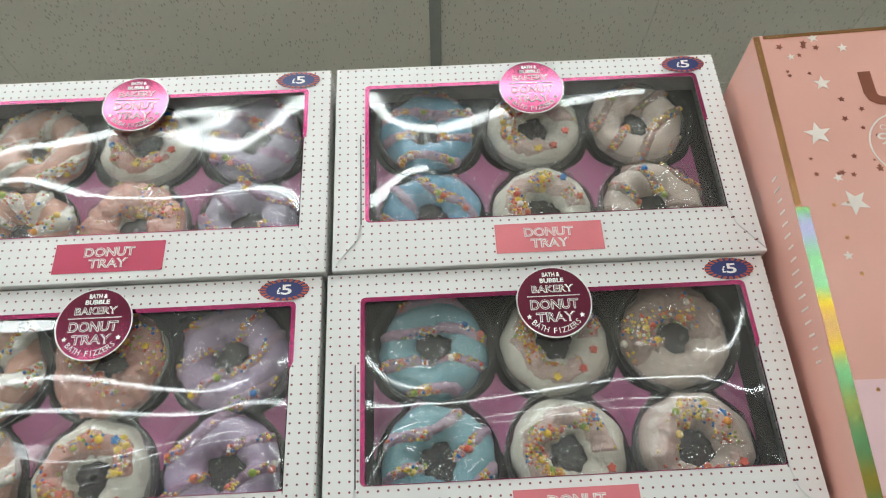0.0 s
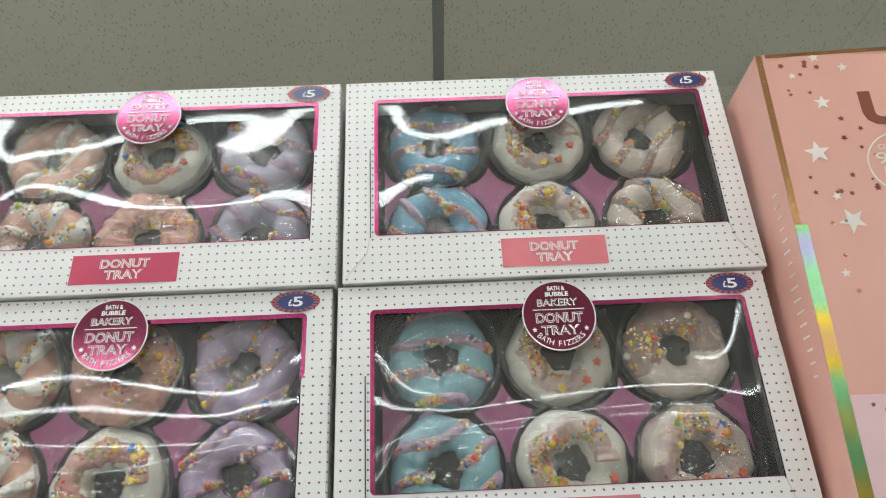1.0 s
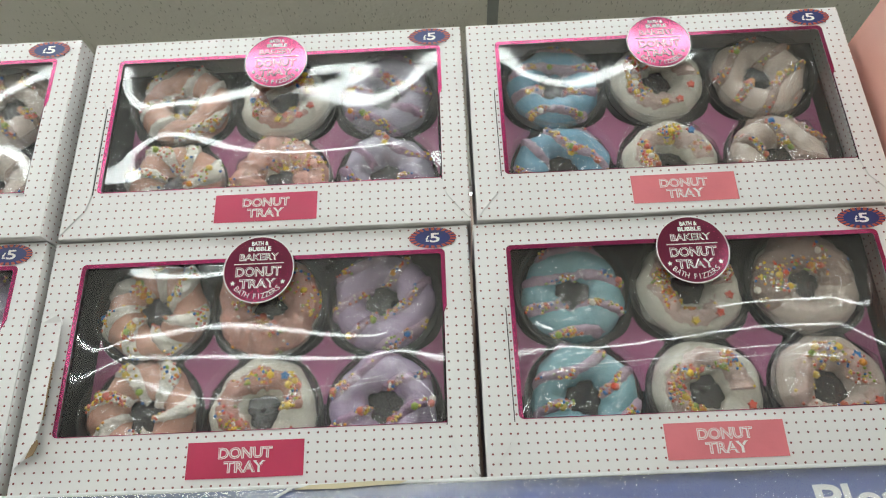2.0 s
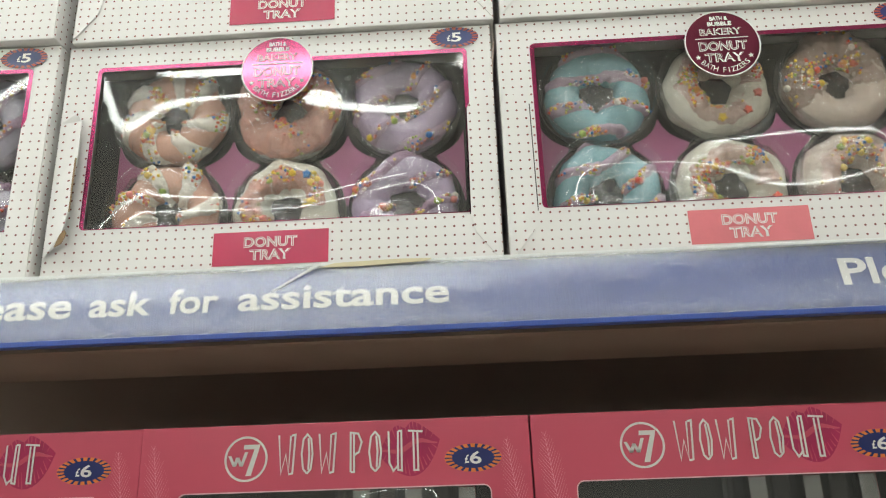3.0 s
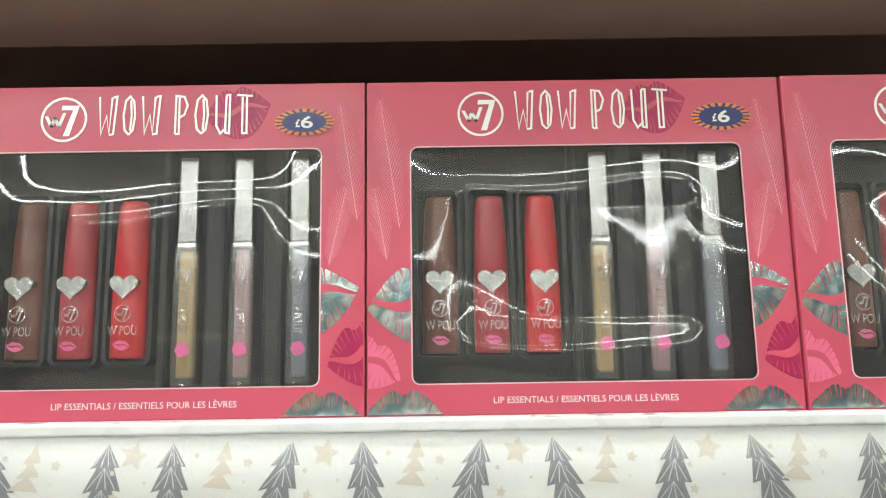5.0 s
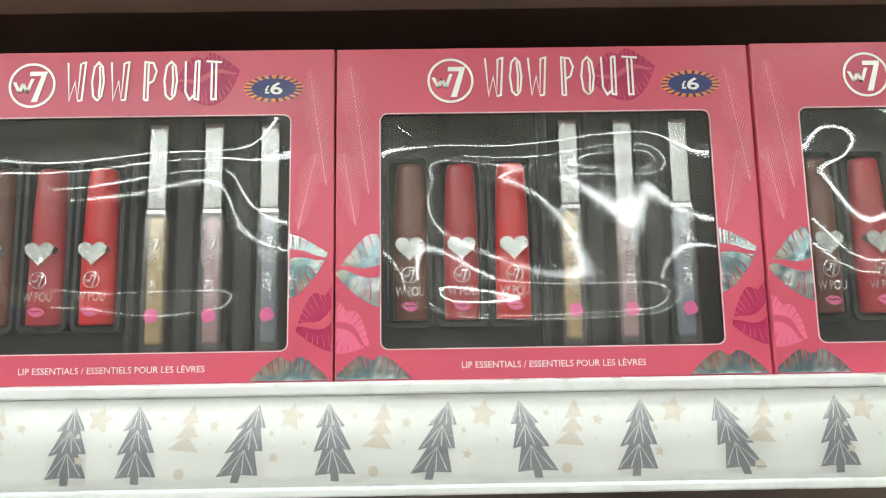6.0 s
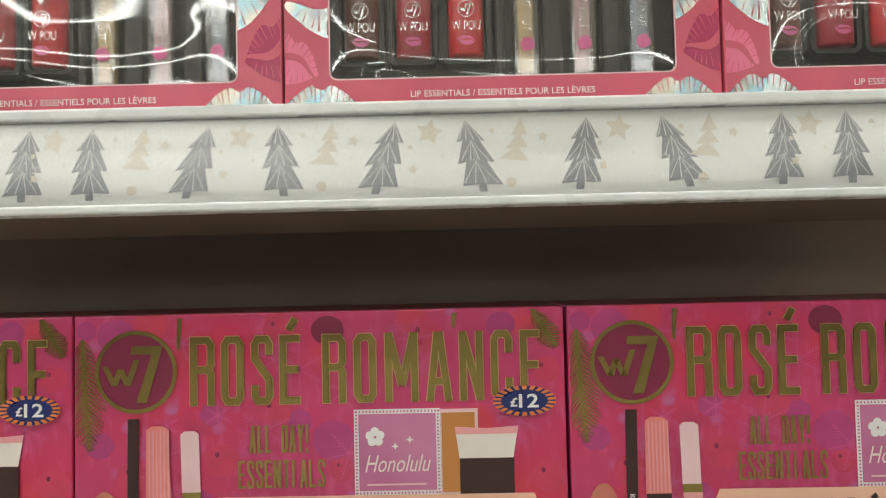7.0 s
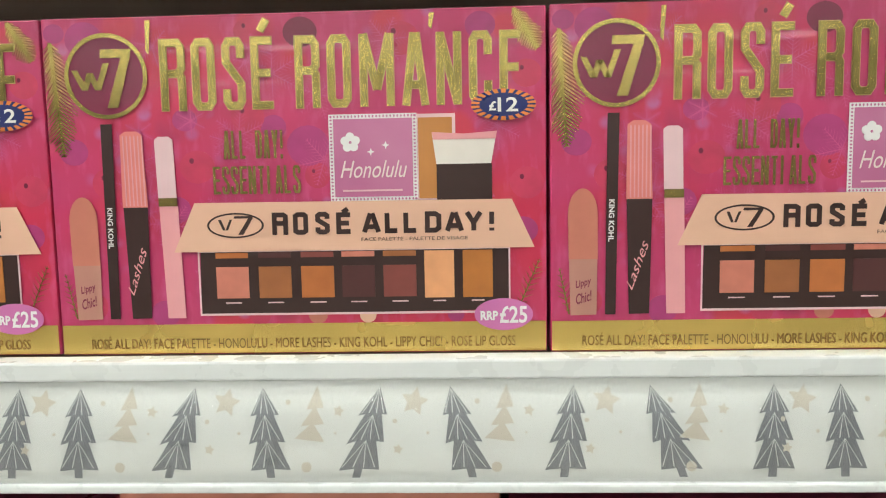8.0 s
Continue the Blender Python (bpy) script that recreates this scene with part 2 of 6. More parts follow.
M = {
    "dots": dotted_card(),
    "cover": film_material("clear_ticket_cover", 0.24, 0.0, 0.5, 0.42, 0.28),
    "film": film_material("clear_window_film", 0.036, 0.006, 0.2, least=0.10),
    # hazy_film lifts the dark lip trays with a painted grey veil
    "hazy_film": film_material("veiled_window_film", 0.034, 0.022, 0.12, least=0.10),
    "bottle": film_material("clear_bottle_plastic", 0.08, 0.03, 0.3, 0.25, 0.20),
    "blister": film_material("clear_blister", 0.06, 0.015),
    "tray_dark": surface("dark_tray_board", (0.018, 0.014, 0.015), 0.3, vary=0.3, bump=0.03, bump_scale=60, coat=0.15),
    "pink_insert": surface("pink_insert_card", (0.40, 0.11, 0.24), 0.45, vary=0.2, scale=40),
    "foil_pink": surface("magenta_foil", (0.34, 0.028, 0.12), 0.22, 0.9, coat=0.6, bump=0.04, bump_scale=60),
    "foil_badge": surface("burgundy_foil", (0.30, 0.016, 0.09), 0.11, 0.9, bump=0.05, bump_scale=40, coat=0.8, coat_rough=0.1, coat_ior=1.7),
    "label_red": surface("crimson_label", (0.52, 0.025, 0.09), 0.35, coat=0.2),
    "label_pink": surface("salmon_label", (0.72, 0.19, 0.22), 0.35, coat=0.2),
    "white_ink": surface("white_ink", (0.82, 0.80, 0.79), 0.5, vary=0.05, bump=0),
    "white_glint": surface("bright_white_ink", (0.85, 0.84, 0.82), 0.4, vary=0.04, bump=0),
    "navy": surface("navy_sticker", (0.012, 0.022, 0.14), 0.3, coat=0.3),
    "orange": surface("orange_sticker", (0.80, 0.22, 0.05), 0.35, coat=0.3),
    "brick": surface("brick_red_sticker", (0.42, 0.07, 0.04), 0.35, coat=0.3),
    "sprinkle": islands("sugar_pearls", [(0.75, 0.10, 0.05), (0.85, 0.58, 0.06), (0.05, 0.22, 0.55), (0.85, 0.62, 0.16), (0.82, 0.34, 0.05), (0.75, 0.24, 0.20), (0.84, 0.60, 0.06), (0.8, 0.74, 0.66), (0.36, 0.48, 0.10), (0.72, 0.18, 0.10)]),
    "blue_strip": surface("blue_ticket_strip", (0.030, 0.075, 0.34), 0.35, vary=0.25, scale=20, bump=0.25, bump_scale=900, stretch=(1, 1, 0.02), coat=0.3, coat_rough=0.3),
    "white_strip": surface("white_ticket_strip", (0.88, 0.88, 0.85), 0.25, vary=0.04, scale=12, bump=0.03, bump_scale=40, coat=0.9, coat_rough=0.17),
    "rail_white": surface("white_plastic_rail", (0.78, 0.79, 0.79), 0.28, vary=0.06, bump=0.02),
    "shelf_brown": surface("brown_shelf_enamel", (0.20, 0.143, 0.110), 0.4, vary=0.15, scale=20, bump=0.06),
    "back_brown": surface("dark_brown_back_panel", (0.48, 0.37, 0.31), 0.6, vary=0.2, scale=12, bump=0.05),
    "tree_grey": surface("slate_grey_ink", (0.16, 0.17, 0.20), 0.3, vary=0.25, scale=200, bump=0, coat=0.4),
    "beige_ink": surface("beige_ink", (0.68, 0.60, 0.49), 0.3, vary=0.06, bump=0, coat=0.4),
    "wow_pink": surface("bright_pink_board", (0.61, 0.088, 0.142), 0.3, vary=0.06, scale=12, bump=0.03, coat=0.25),
    "wow_lip_dark": surface("raspberry_ink", (0.45, 0.02, 0.10), 0.3, vary=0.35, scale=120, bump=0, coat=0.2, stretch=(1, 1, 0.2)),
    "wow_lip_light": surface("rose_ink", (0.80, 0.16, 0.28), 0.3, vary=0.15, scale=120, bump=0, coat=0.2, stretch=(1, 1, 0.2)),
    "silver": surface("silver_foil", (0.86, 0.86, 0.86), 0.16, 0.78, vary=0.15, bump=1.0, bump_scale=110, stretch=(1, 1, 0.3), depth=0.004),
    "feather_ink": surface("pale_rose_ink", (0.84, 0.33, 0.41), 0.3, bump=0, coat=0.3),
    "black_tray": surface("black_flocked_tray", (0.030, 0.028, 0.028), 0.5, vary=0.3, bump=0.02, bump_scale=200),
    "chrome": surface("brushed_silver_cap", (0.50, 0.50, 0.49), 0.24, 0.95, vary=0.06, bump=0, bump_scale=300, stretch=(1, 1, 0.05)),
    "lip_brown": surface("brown_lip_tube", (0.16, 0.055, 0.035), 0.3, coat=0.4, bump=0.02),
    "lip_rose": surface("rose_red_lip_tube", (0.42, 0.030, 0.045), 0.3, coat=0.4, bump=0.02),
    "lip_red": surface("scarlet_lip_tube", (0.62, 0.018, 0.025), 0.3, coat=0.4, bump=0.02),
    "gloss_gold": surface("gold_gloss_wand", (0.62, 0.42, 0.16), 0.22, 0.3, coat=0.6, bump=0.02),
    "gloss_mauve": surface("mauve_gloss_wand", (0.56, 0.34, 0.35), 0.22, 0.3, coat=0.6, bump=0.02),
    "gloss_steel": surface("grey_blue_gloss_wand", (0.26, 0.30, 0.37), 0.22, 0.3, coat=0.6, bump=0.02),
    "kiss": surface("kiss_pink_ink", (0.75, 0.13, 0.33), 0.4, bump=0),
    "rosy": rosy_print(),
    "gold": surface("gold_foil", (0.46, 0.35, 0.125), 0.22, 1.0, vary=0.2, scale=30, bump=0.35, bump_scale=18, depth=0.006),
    "gold_text": surface("dark_gold_ink", (0.35, 0.20, 0.07), 0.3, 0.6, bump=0),
    "maroon": surface("maroon_print", (0.22, 0.018, 0.06), 0.3, coat=0.2),
    "berry_red": surface("berry_red_ink", (0.62, 0.05, 0.12), 0.3, vary=0.35, scale=80, bump=0, coat=0.25),
    "berry_purple": surface("berry_purple_ink", (0.47, 0.05, 0.20), 0.3, vary=0.35, scale=80, bump=0, coat=0.25),
    "peach": surface("peach_card_print", (0.80, 0.47, 0.34), 0.35, vary=0.06, bump=0, coat=0.2),
    "ink_brown": surface("dark_brown_ink", (0.040, 0.014, 0.012), 0.35, vary=0.2, bump=0, coat=0.2),
    "coral": surface("coral_print", (0.60, 0.20, 0.14), 0.35, vary=0.2, scale=60, bump=0, coat=0.2),
    "rose_light": surface("light_rose_print", (0.82, 0.36, 0.38), 0.35, vary=0.1, scale=60, bump=0, coat=0.2),
    "rose_pale": surface("pale_pink_print", (0.82, 0.55, 0.58), 0.35, vary=0.1, scale=60, bump=0, coat=0.2),
    "salmon": surface("salmon_print", (0.80, 0.24, 0.22), 0.35, vary=0.1, scale=60, bump=0, coat=0.2),
    "tan": surface("tan_powder_print", (0.55, 0.22, 0.06), 0.4, vary=0.1, bump=0),
    "unit_pink": surface("blush_pink_board", (0.76, 0.39, 0.32), 0.32, vary=0.05, scale=10, bump=0.02, coat=0.25),
    "rose_gold": surface("rose_gold_foil", (0.62, 0.33, 0.16), 0.2, 1.0, vary=0.25, scale=40, bump=0.05, bump_scale=60),
    "star_white": surface("pearl_white_ink", (0.82, 0.74, 0.68), 0.3, bump=0),
    "copper_ink": surface("copper_ink", (0.30, 0.10, 0.06), 0.3, 0.5, bump=0),
    "lilac": surface("lilac_print", (0.52, 0.44, 0.62), 0.3, bump=0),
    "tile": ceiling_tile(),
    "tbar": surface("grey_ceiling_bar", (0.36, 0.38, 0.35), 0.45, vary=0.1, bump=0),
    "wall": surface("grey_wall_paint", (0.40, 0.39, 0.37), 0.7, vary=0.06, scale=3),
    "floor": surface("pale_vinyl_floor", (0.66, 0.63, 0.58), 0.35, vary=0.12, scale=6),
    "glow": glowing("lit_diffuser", (0.92, 1.0, 0.99), LAMP_POWER),
    "steel_white": surface("white_fixture_enamel", (0.75, 0.75, 0.74), 0.4),
    "tape": surface("cream_paper_tear", (0.70, 0.62, 0.42), 0.7),
}
M["gold_bright"] = surface("bright_gold_board", (0.80, 0.56, 0.17), 0.26, 0.8, vary=0.2, scale=20, bump=0.03)
M["kraft"] = surface("bare_brown_board", (0.30, 0.20, 0.11), 0.8)
M["foil_white"] = surface("white_silver_foil", (0.86, 0.84, 0.81), 0.3, 0.55, vary=0.1, bump=0.1)
M["dusty_rose"] = surface("dusty_rose_print", (0.52, 0.24, 0.19), 0.35, vary=0.12, scale=60, bump=0, coat=0.2)
M["dark_slot"] = surface("dark_gap_card", (0.05, 0.045, 0.045), 0.7)


def sheen_foil(name, scale, rough):
    """Silver foil with its reflections painted in as drifting grey, blue, cream and brown."""
    m, nodes, links, p = nodes_of(name)
    f = noise_node(nodes, links, scale, 3.0, (1.0, 1.0, 0.7))
    ramp = nodes.new("ShaderNodeValToRGB")
    e = ramp.color_ramp.elements
    stops = [(0.26, (0.20, 0.17, 0.13)), (0.38, (0.66, 0.62, 0.52)), (0.47, (0.26, 0.42, 0.48)), (0.55, (0.62, 0.68, 0.66)), (0.64, (0.30, 0.27, 0.36)), (0.76, (0.72, 0.66, 0.50))]
    while len(e) < len(stops):
        e.new(0.5)
    for i, (at, col) in enumerate(stops):
        e[i].position, e[i].color = at, (*col, 1)
    links.new(f, ramp.inputs[0])
    links.new(ramp.outputs[0], p.inputs["Base Color"])
    p.inputs["Metallic"].default_value = 1.0
    p.inputs["Roughness"].default_value = rough
    b = add(nodes, "ShaderNodeBump", Strength=0.5, Distance=0.002)
    links.new(noise_node(nodes, links, 60.0, 2.0), b.inputs["Height"])
    links.new(b.outputs[0], p.inputs["Normal"])
    return m


M["heart_foil"] = surface("pale_silver_foil", (0.78, 0.81, 0.79), 0.24, 0.9, vary=0.25, scale=140, bump=0.25, bump_scale=80, depth=0.003)
M["sheen_silver"] = sheen_foil("painted_sheen_silver_foil", 38.0, 0.22)


def holo_foil():
    """Foil whose colour runs through the rainbow along its length."""
    m, nodes, links, p = nodes_of("rainbow_foil")
    f = noise_node(nodes, links, 16.0, 1.0, (0.3, 1, 1))
    ramp = nodes.new("ShaderNodeValToRGB")
    e = ramp.color_ramp.elements
    stops = [(0.30, (0.62, 0.36, 0.20)), (0.42, (0.85, 0.55, 0.05)), (0.5, (0.30, 0.65, 0.30)), (0.58, (0.55, 0.45, 0.85)), (0.68, (0.85, 0.6, 0.3))]
    while len(e) < len(stops):
        e.new(0.5)
    for i, (at, col) in enumerate(stops):
        e[i].position, e[i].color = at, (*col, 1)
    links.new(f, ramp.inputs[0])
    links.new(ramp.outputs[0], p.inputs["Base Color"])
    p.inputs["Metallic"].default_value = 0.9
    p.inputs["Roughness"].default_value = 0.22
    return m


M["holo"] = holo_foil()

# ---- building helpers ----


def link(name, mesh, material, parent=None):
    ob = new(name, mesh)
    if material is not None and not mesh.materials:
        mesh.materials.append(material)
    ob.parent = parent
    return ob


def part(name, bm, material, parent=None, label="", smooth=False):
    bmesh.ops.recalc_face_normals(bm, faces=bm.faces)
    if smooth:
        for f in bm.faces:
            f.smooth = True
    me = bpy.data.meshes.new(name)
    bm.to_mesh(me)
    bm.free()
    ob = link(name, me, material, parent)
    return tagged(ob, label) if label else ob


def thing(name, m, label, category, group=""):
    ob = new(name)
    ob.empty_display_size = 0.02
    ob.matrix_world = m
    return tagged(ob, label, category, group)


def block(bm, x0, y0, z0, x1, y1, z1, bevel=0.0):
    v = [bm.verts.new(c) for c in ((x0, y0, z0), (x1, y0, z0), (x1, y1, z0), (x0, y1, z0), (x0, y0, z1), (x1, y0, z1), (x1, y1, z1), (x0, y1, z1))]
    fs = [bm.faces.new([v[i] for i in q]) for q in ((0, 3, 2, 1), (4, 5, 6, 7), (0, 1, 5, 4), (1, 2, 6, 5), (2, 3, 7, 6), (3, 0, 4, 7))]
    if bevel:
        edges = list({e for f in fs for e in f.edges})
        bmesh.ops.bevel(bm, geom=edges, offset=bevel, segments=2, affect="EDGES", profile=0.5)
    return bm


def slab(name, box, material, parent=None, label="", bevel=0.0):
    return part(name, block(bmesh.new(), *box, bevel=bevel), material, parent, label)


def prism(bm, pts, front, back):
    """A flat outline in x and z, from y = front to y = back."""
    a = [bm.verts.new((x, front, z)) for x, z in pts]
    b = [bm.verts.new((x, back, z)) for x, z in pts]
    bm.faces.new(a)
    n = len(pts)
    for i in range(n):
        bm.faces.new((a[i], a[(i + 1) % n], b[(i + 1) % n], b[i]))
    return bm


def flat(name, pts, front, material, parent, label="", thick=0.0002):
    return part(name, prism(bmesh.new(), pts, front, front + thick), material, parent, label)


def oval(cx, cz, rx, rz, n=40):
    return [(cx + rx * math.cos(2 * math.pi * i / n), cz + rz * math.sin(2 * math.pi * i / n)) for i in range(n)]


def rounded(x0, z0, x1, z1, r, k=4):
    """Outline of a rounded rectangle: k + 1 points a corner, from the lower left, against the clock."""
    out = []
    for cx, cz, a in ((x0 + r, z0 + r, 180), (x1 - r, z0 + r, 270), (x1 - r, z1 - r, 0), (x0 + r, z1 - r, 90)):
        out += [(cx + r * math.cos(radians(a + 90 * i / k)), cz + r * math.sin(radians(a + 90 * i / k))) for i in range(k + 1)]
    return out


def rect(x0, z0, x1, z1):
    return [(x0, z0), (x1, z0), (x1, z1), (x0, z1)]


def star(cx, cz, r, points=5, inner=0.45, turn=90):
    return [(cx + (r if i % 2 == 0 else r * inner) * math.cos(radians(turn + 180 * i / points)), cz + (r if i % 2 == 0 else r * inner) * math.sin(radians(turn + 180 * i / points))) for i in range(2 * points)]


def turned(pts, cx, cz, degrees):
    c, s = math.cos(radians(degrees)), math.sin(radians(degrees))
    return [(cx + (x - cx) * c - (z - cz) * s, cz + (x - cx) * s + (z - cz) * c) for x, z in pts]


def ring(bm, inner, outer, front, back):
    """A flat ring between two outlines with the same number of points."""
    n = len(inner)
    rows = [[bm.verts.new((x, y, z)) for x, z in loop] for loop, y in ((inner, front), (outer, front), (outer, back), (inner, back))]
    for k in range(4):
        a, b = rows[k], rows[(k + 1) % 4]
        for i in range(n):
            bm.faces.new((a[i], a[(i + 1) % n], b[(i + 1) % n], b[i]))
    return bm


def carton(bm, w, h, d, hole=None, radius=0.002, board=0.0006):
    """A board box with its front at y = 0, open behind a window cut in the front."""
    if hole:
        inner = rounded(*hole, radius)
        k = len(inner) // 4
        outer = [c for c in ((0, 0), (w, 0), (w, h), (0, h)) for _ in range(k)]
        fi = [bm.verts.new((x, 0, z)) for x, z in inner]
        bi = [bm.verts.new((x, board, z)) for x, z in inner]
        corner = {c: bm.verts.new((c[0], 0, c[1])) for c in ((0, 0), (w, 0), (w, h), (0, h))}
        n = len(inner)
        for i in range(n):
            j = (i + 1) % n
            loop = [fi[i], fi[j], corner[outer[j]]]
            if outer[i] != outer[j]:
                loop.append(corner[outer[i]])
            bm.faces.new(loop)
            bm.faces.new((fi[i], fi[j], bi[j], bi[i]))
        f = [corner[c] for c in ((0, 0), (w, 0), (w, h), (0, h))]
    else:
        f = [bm.verts.new((x, 0, z)) for x, z in ((0, 0), (w, 0), (w, h), (0, h))]
        bm.faces.new(f)
    b = [bm.verts.new((x, d, z)) for x, z in ((0, 0), (w, 0), (w, h), (0, h))]
    bm.faces.new(b)
    for i in range(4):
        bm.faces.new((f[i], f[(i + 1) % 4], b[(i + 1) % 4], b[i]))
    edges = [e for e in bm.edges if all(v in f or v in b for v in e.verts)]
    bmesh.ops.bevel(bm, geom=edges, offset=0.0007, segments=2, affect="EDGES", profile=0.5)
    return bm


GLYPHS = {}


def glyphs(text, heavy=0.0):
    """The faces of a line of writing, one unit wide and high; heavy broadens the strokes."""
    key = (text, round(heavy, 3))
    if key not in GLYPHS:
        cu = bpy.data.curves.new("writing", "FONT")
        cu.body, cu.resolution_u, cu.offset = text, 3, key[1]
        ob = new("writing", cu)
        bpy.context.view_layer.update()
        me = ob.evaluated_get(bpy.context.evaluated_depsgraph_get()).to_mesh()
        v = np.array([tuple(p.co)[:2] for p in me.vertices])
        f = [tuple(p.vertices) for p in me.polygons]
        ob.evaluated_get(bpy.context.evaluated_depsgraph_get()).to_mesh_clear()
        bpy.data.objects.remove(ob)
        bpy.data.curves.remove(cu)
        lo, hi = v.min(0), v.max(0)
        GLYPHS[key] = ((v - lo) / (hi - lo), f, (hi - lo)[0] / (hi - lo)[1])
    return GLYPHS[key]


def letter(bm, text, quad, y, heavy=0.0):
    """Writes a line of text into the quad (lower left, lower right, upper right, upper left)."""
    v, f, _ = glyphs(text, heavy)
    q = [Vector(c) for c in quad]
    vs = []
    for s, t in v:
        c = q[0] * (1 - s) * (1 - t) + q[1] * s * (1 - t) + q[2] * s * t + q[3] * (1 - s) * t
        vs.append(bm.verts.new((c[0], y, c[1])))
    for face in f:
        if len(set(face)) > 2:
            try:
                bm.faces.new([vs[i] for i in face])
            except ValueError:
                pass
    return bm


def writing(name, lines, y, material, parent, bold=0.0):
    """lines: (text, x0, z0, x1, z1) or (text, quad). bold: metres by which the strokes are broadened."""
    bm = bmesh.new()
    for line in lines:
        quad = rect(*line[1:]) if len(line) == 5 else line[1]
        tall = (Vector(quad[3]) - Vector(quad[0])).length
        letter(bm, line[0], quad, y, min(0.05, bold * 0.7 / tall))
    return part(name, bm, material, parent)


def film_sheet(name, x0, z0, x1, z1, y, swell, sink, seed, parent, material, cells=130):
    """A loose sheet of film, stretched flat at its rim and wavy and a little sunk inside."""
    rng = random.Random(seed)
    waves = [(rng.uniform(0.3, 1.3) * rng.choice((-1, 1)), rng.uniform(0.2, 1.2), rng.uniform(0, 6.3), rng.uniform(0.4, 1.0)) for _ in range(5)]
    lean_x = rng.uniform(-0.35, 0.35)
    bm = bmesh.new()
    rows = max(8, int(cells * (z1 - z0) / (x1 - x0)))

    def ease(v):
        v = min(1.0, max(0.0, v))
        return v * v * (3 - 2 * v)
    grid = []
    for j in range(rows + 1):
        row = []
        for i in range(cells + 1):
            s, t = i / cells, j / rows
            rim = ease(4.5 * min(s, 1 - s)) * ease(3.5 * min(t, 1 - t))
            h = sum(a * math.sin(6.283 * (u * s + w * t) * 0.7 + ph + 0.8 * math.sin(4 * s + 2 * t + ph)) for u, w, ph, a in waves) / 4
            deep = min(1.0, max(0.0, t + 0.1 * lean_x * math.sin(math.pi * s))) 
            sag = sink * math.sin(math.pi * deep) * ease(6 * min(s, 1 - s))
            row.append(bm.verts.new((x0 + (x1 - x0) * s, y + sag - swell * rim * h, z0 + (z1 - z0) * t)))
        grid.append(row)
    for j in range(rows):
        for i in range(cells):
            bm.faces.new((grid[j][i], grid[j][i + 1], grid[j + 1][i + 1], grid[j + 1][i]))
    ob = part(name, bm, material, parent, smooth=True)
    ob.visible_shadow = False
    return ob


def clip(pts, x0, z0, x1, z1):
    """The part of an outline that lies inside a rectangle."""
    for axis, limit, sign in ((0, x0, 1), (0, x1, -1), (1, z0, 1), (1, z1, -1)):
        out = []
        for i, p in enumerate(pts):
            q = pts[i - 1]
            a, b = sign * (q[axis] - limit), sign * (p[axis] - limit)
            if a * b < 0:
                t = a / (a - b)
                out.append((q[0] + (p[0] - q[0]) * t, q[1] + (p[1] - q[1]) * t))
            if b >= 0:
                out.append(p)
        pts = out
    return pts


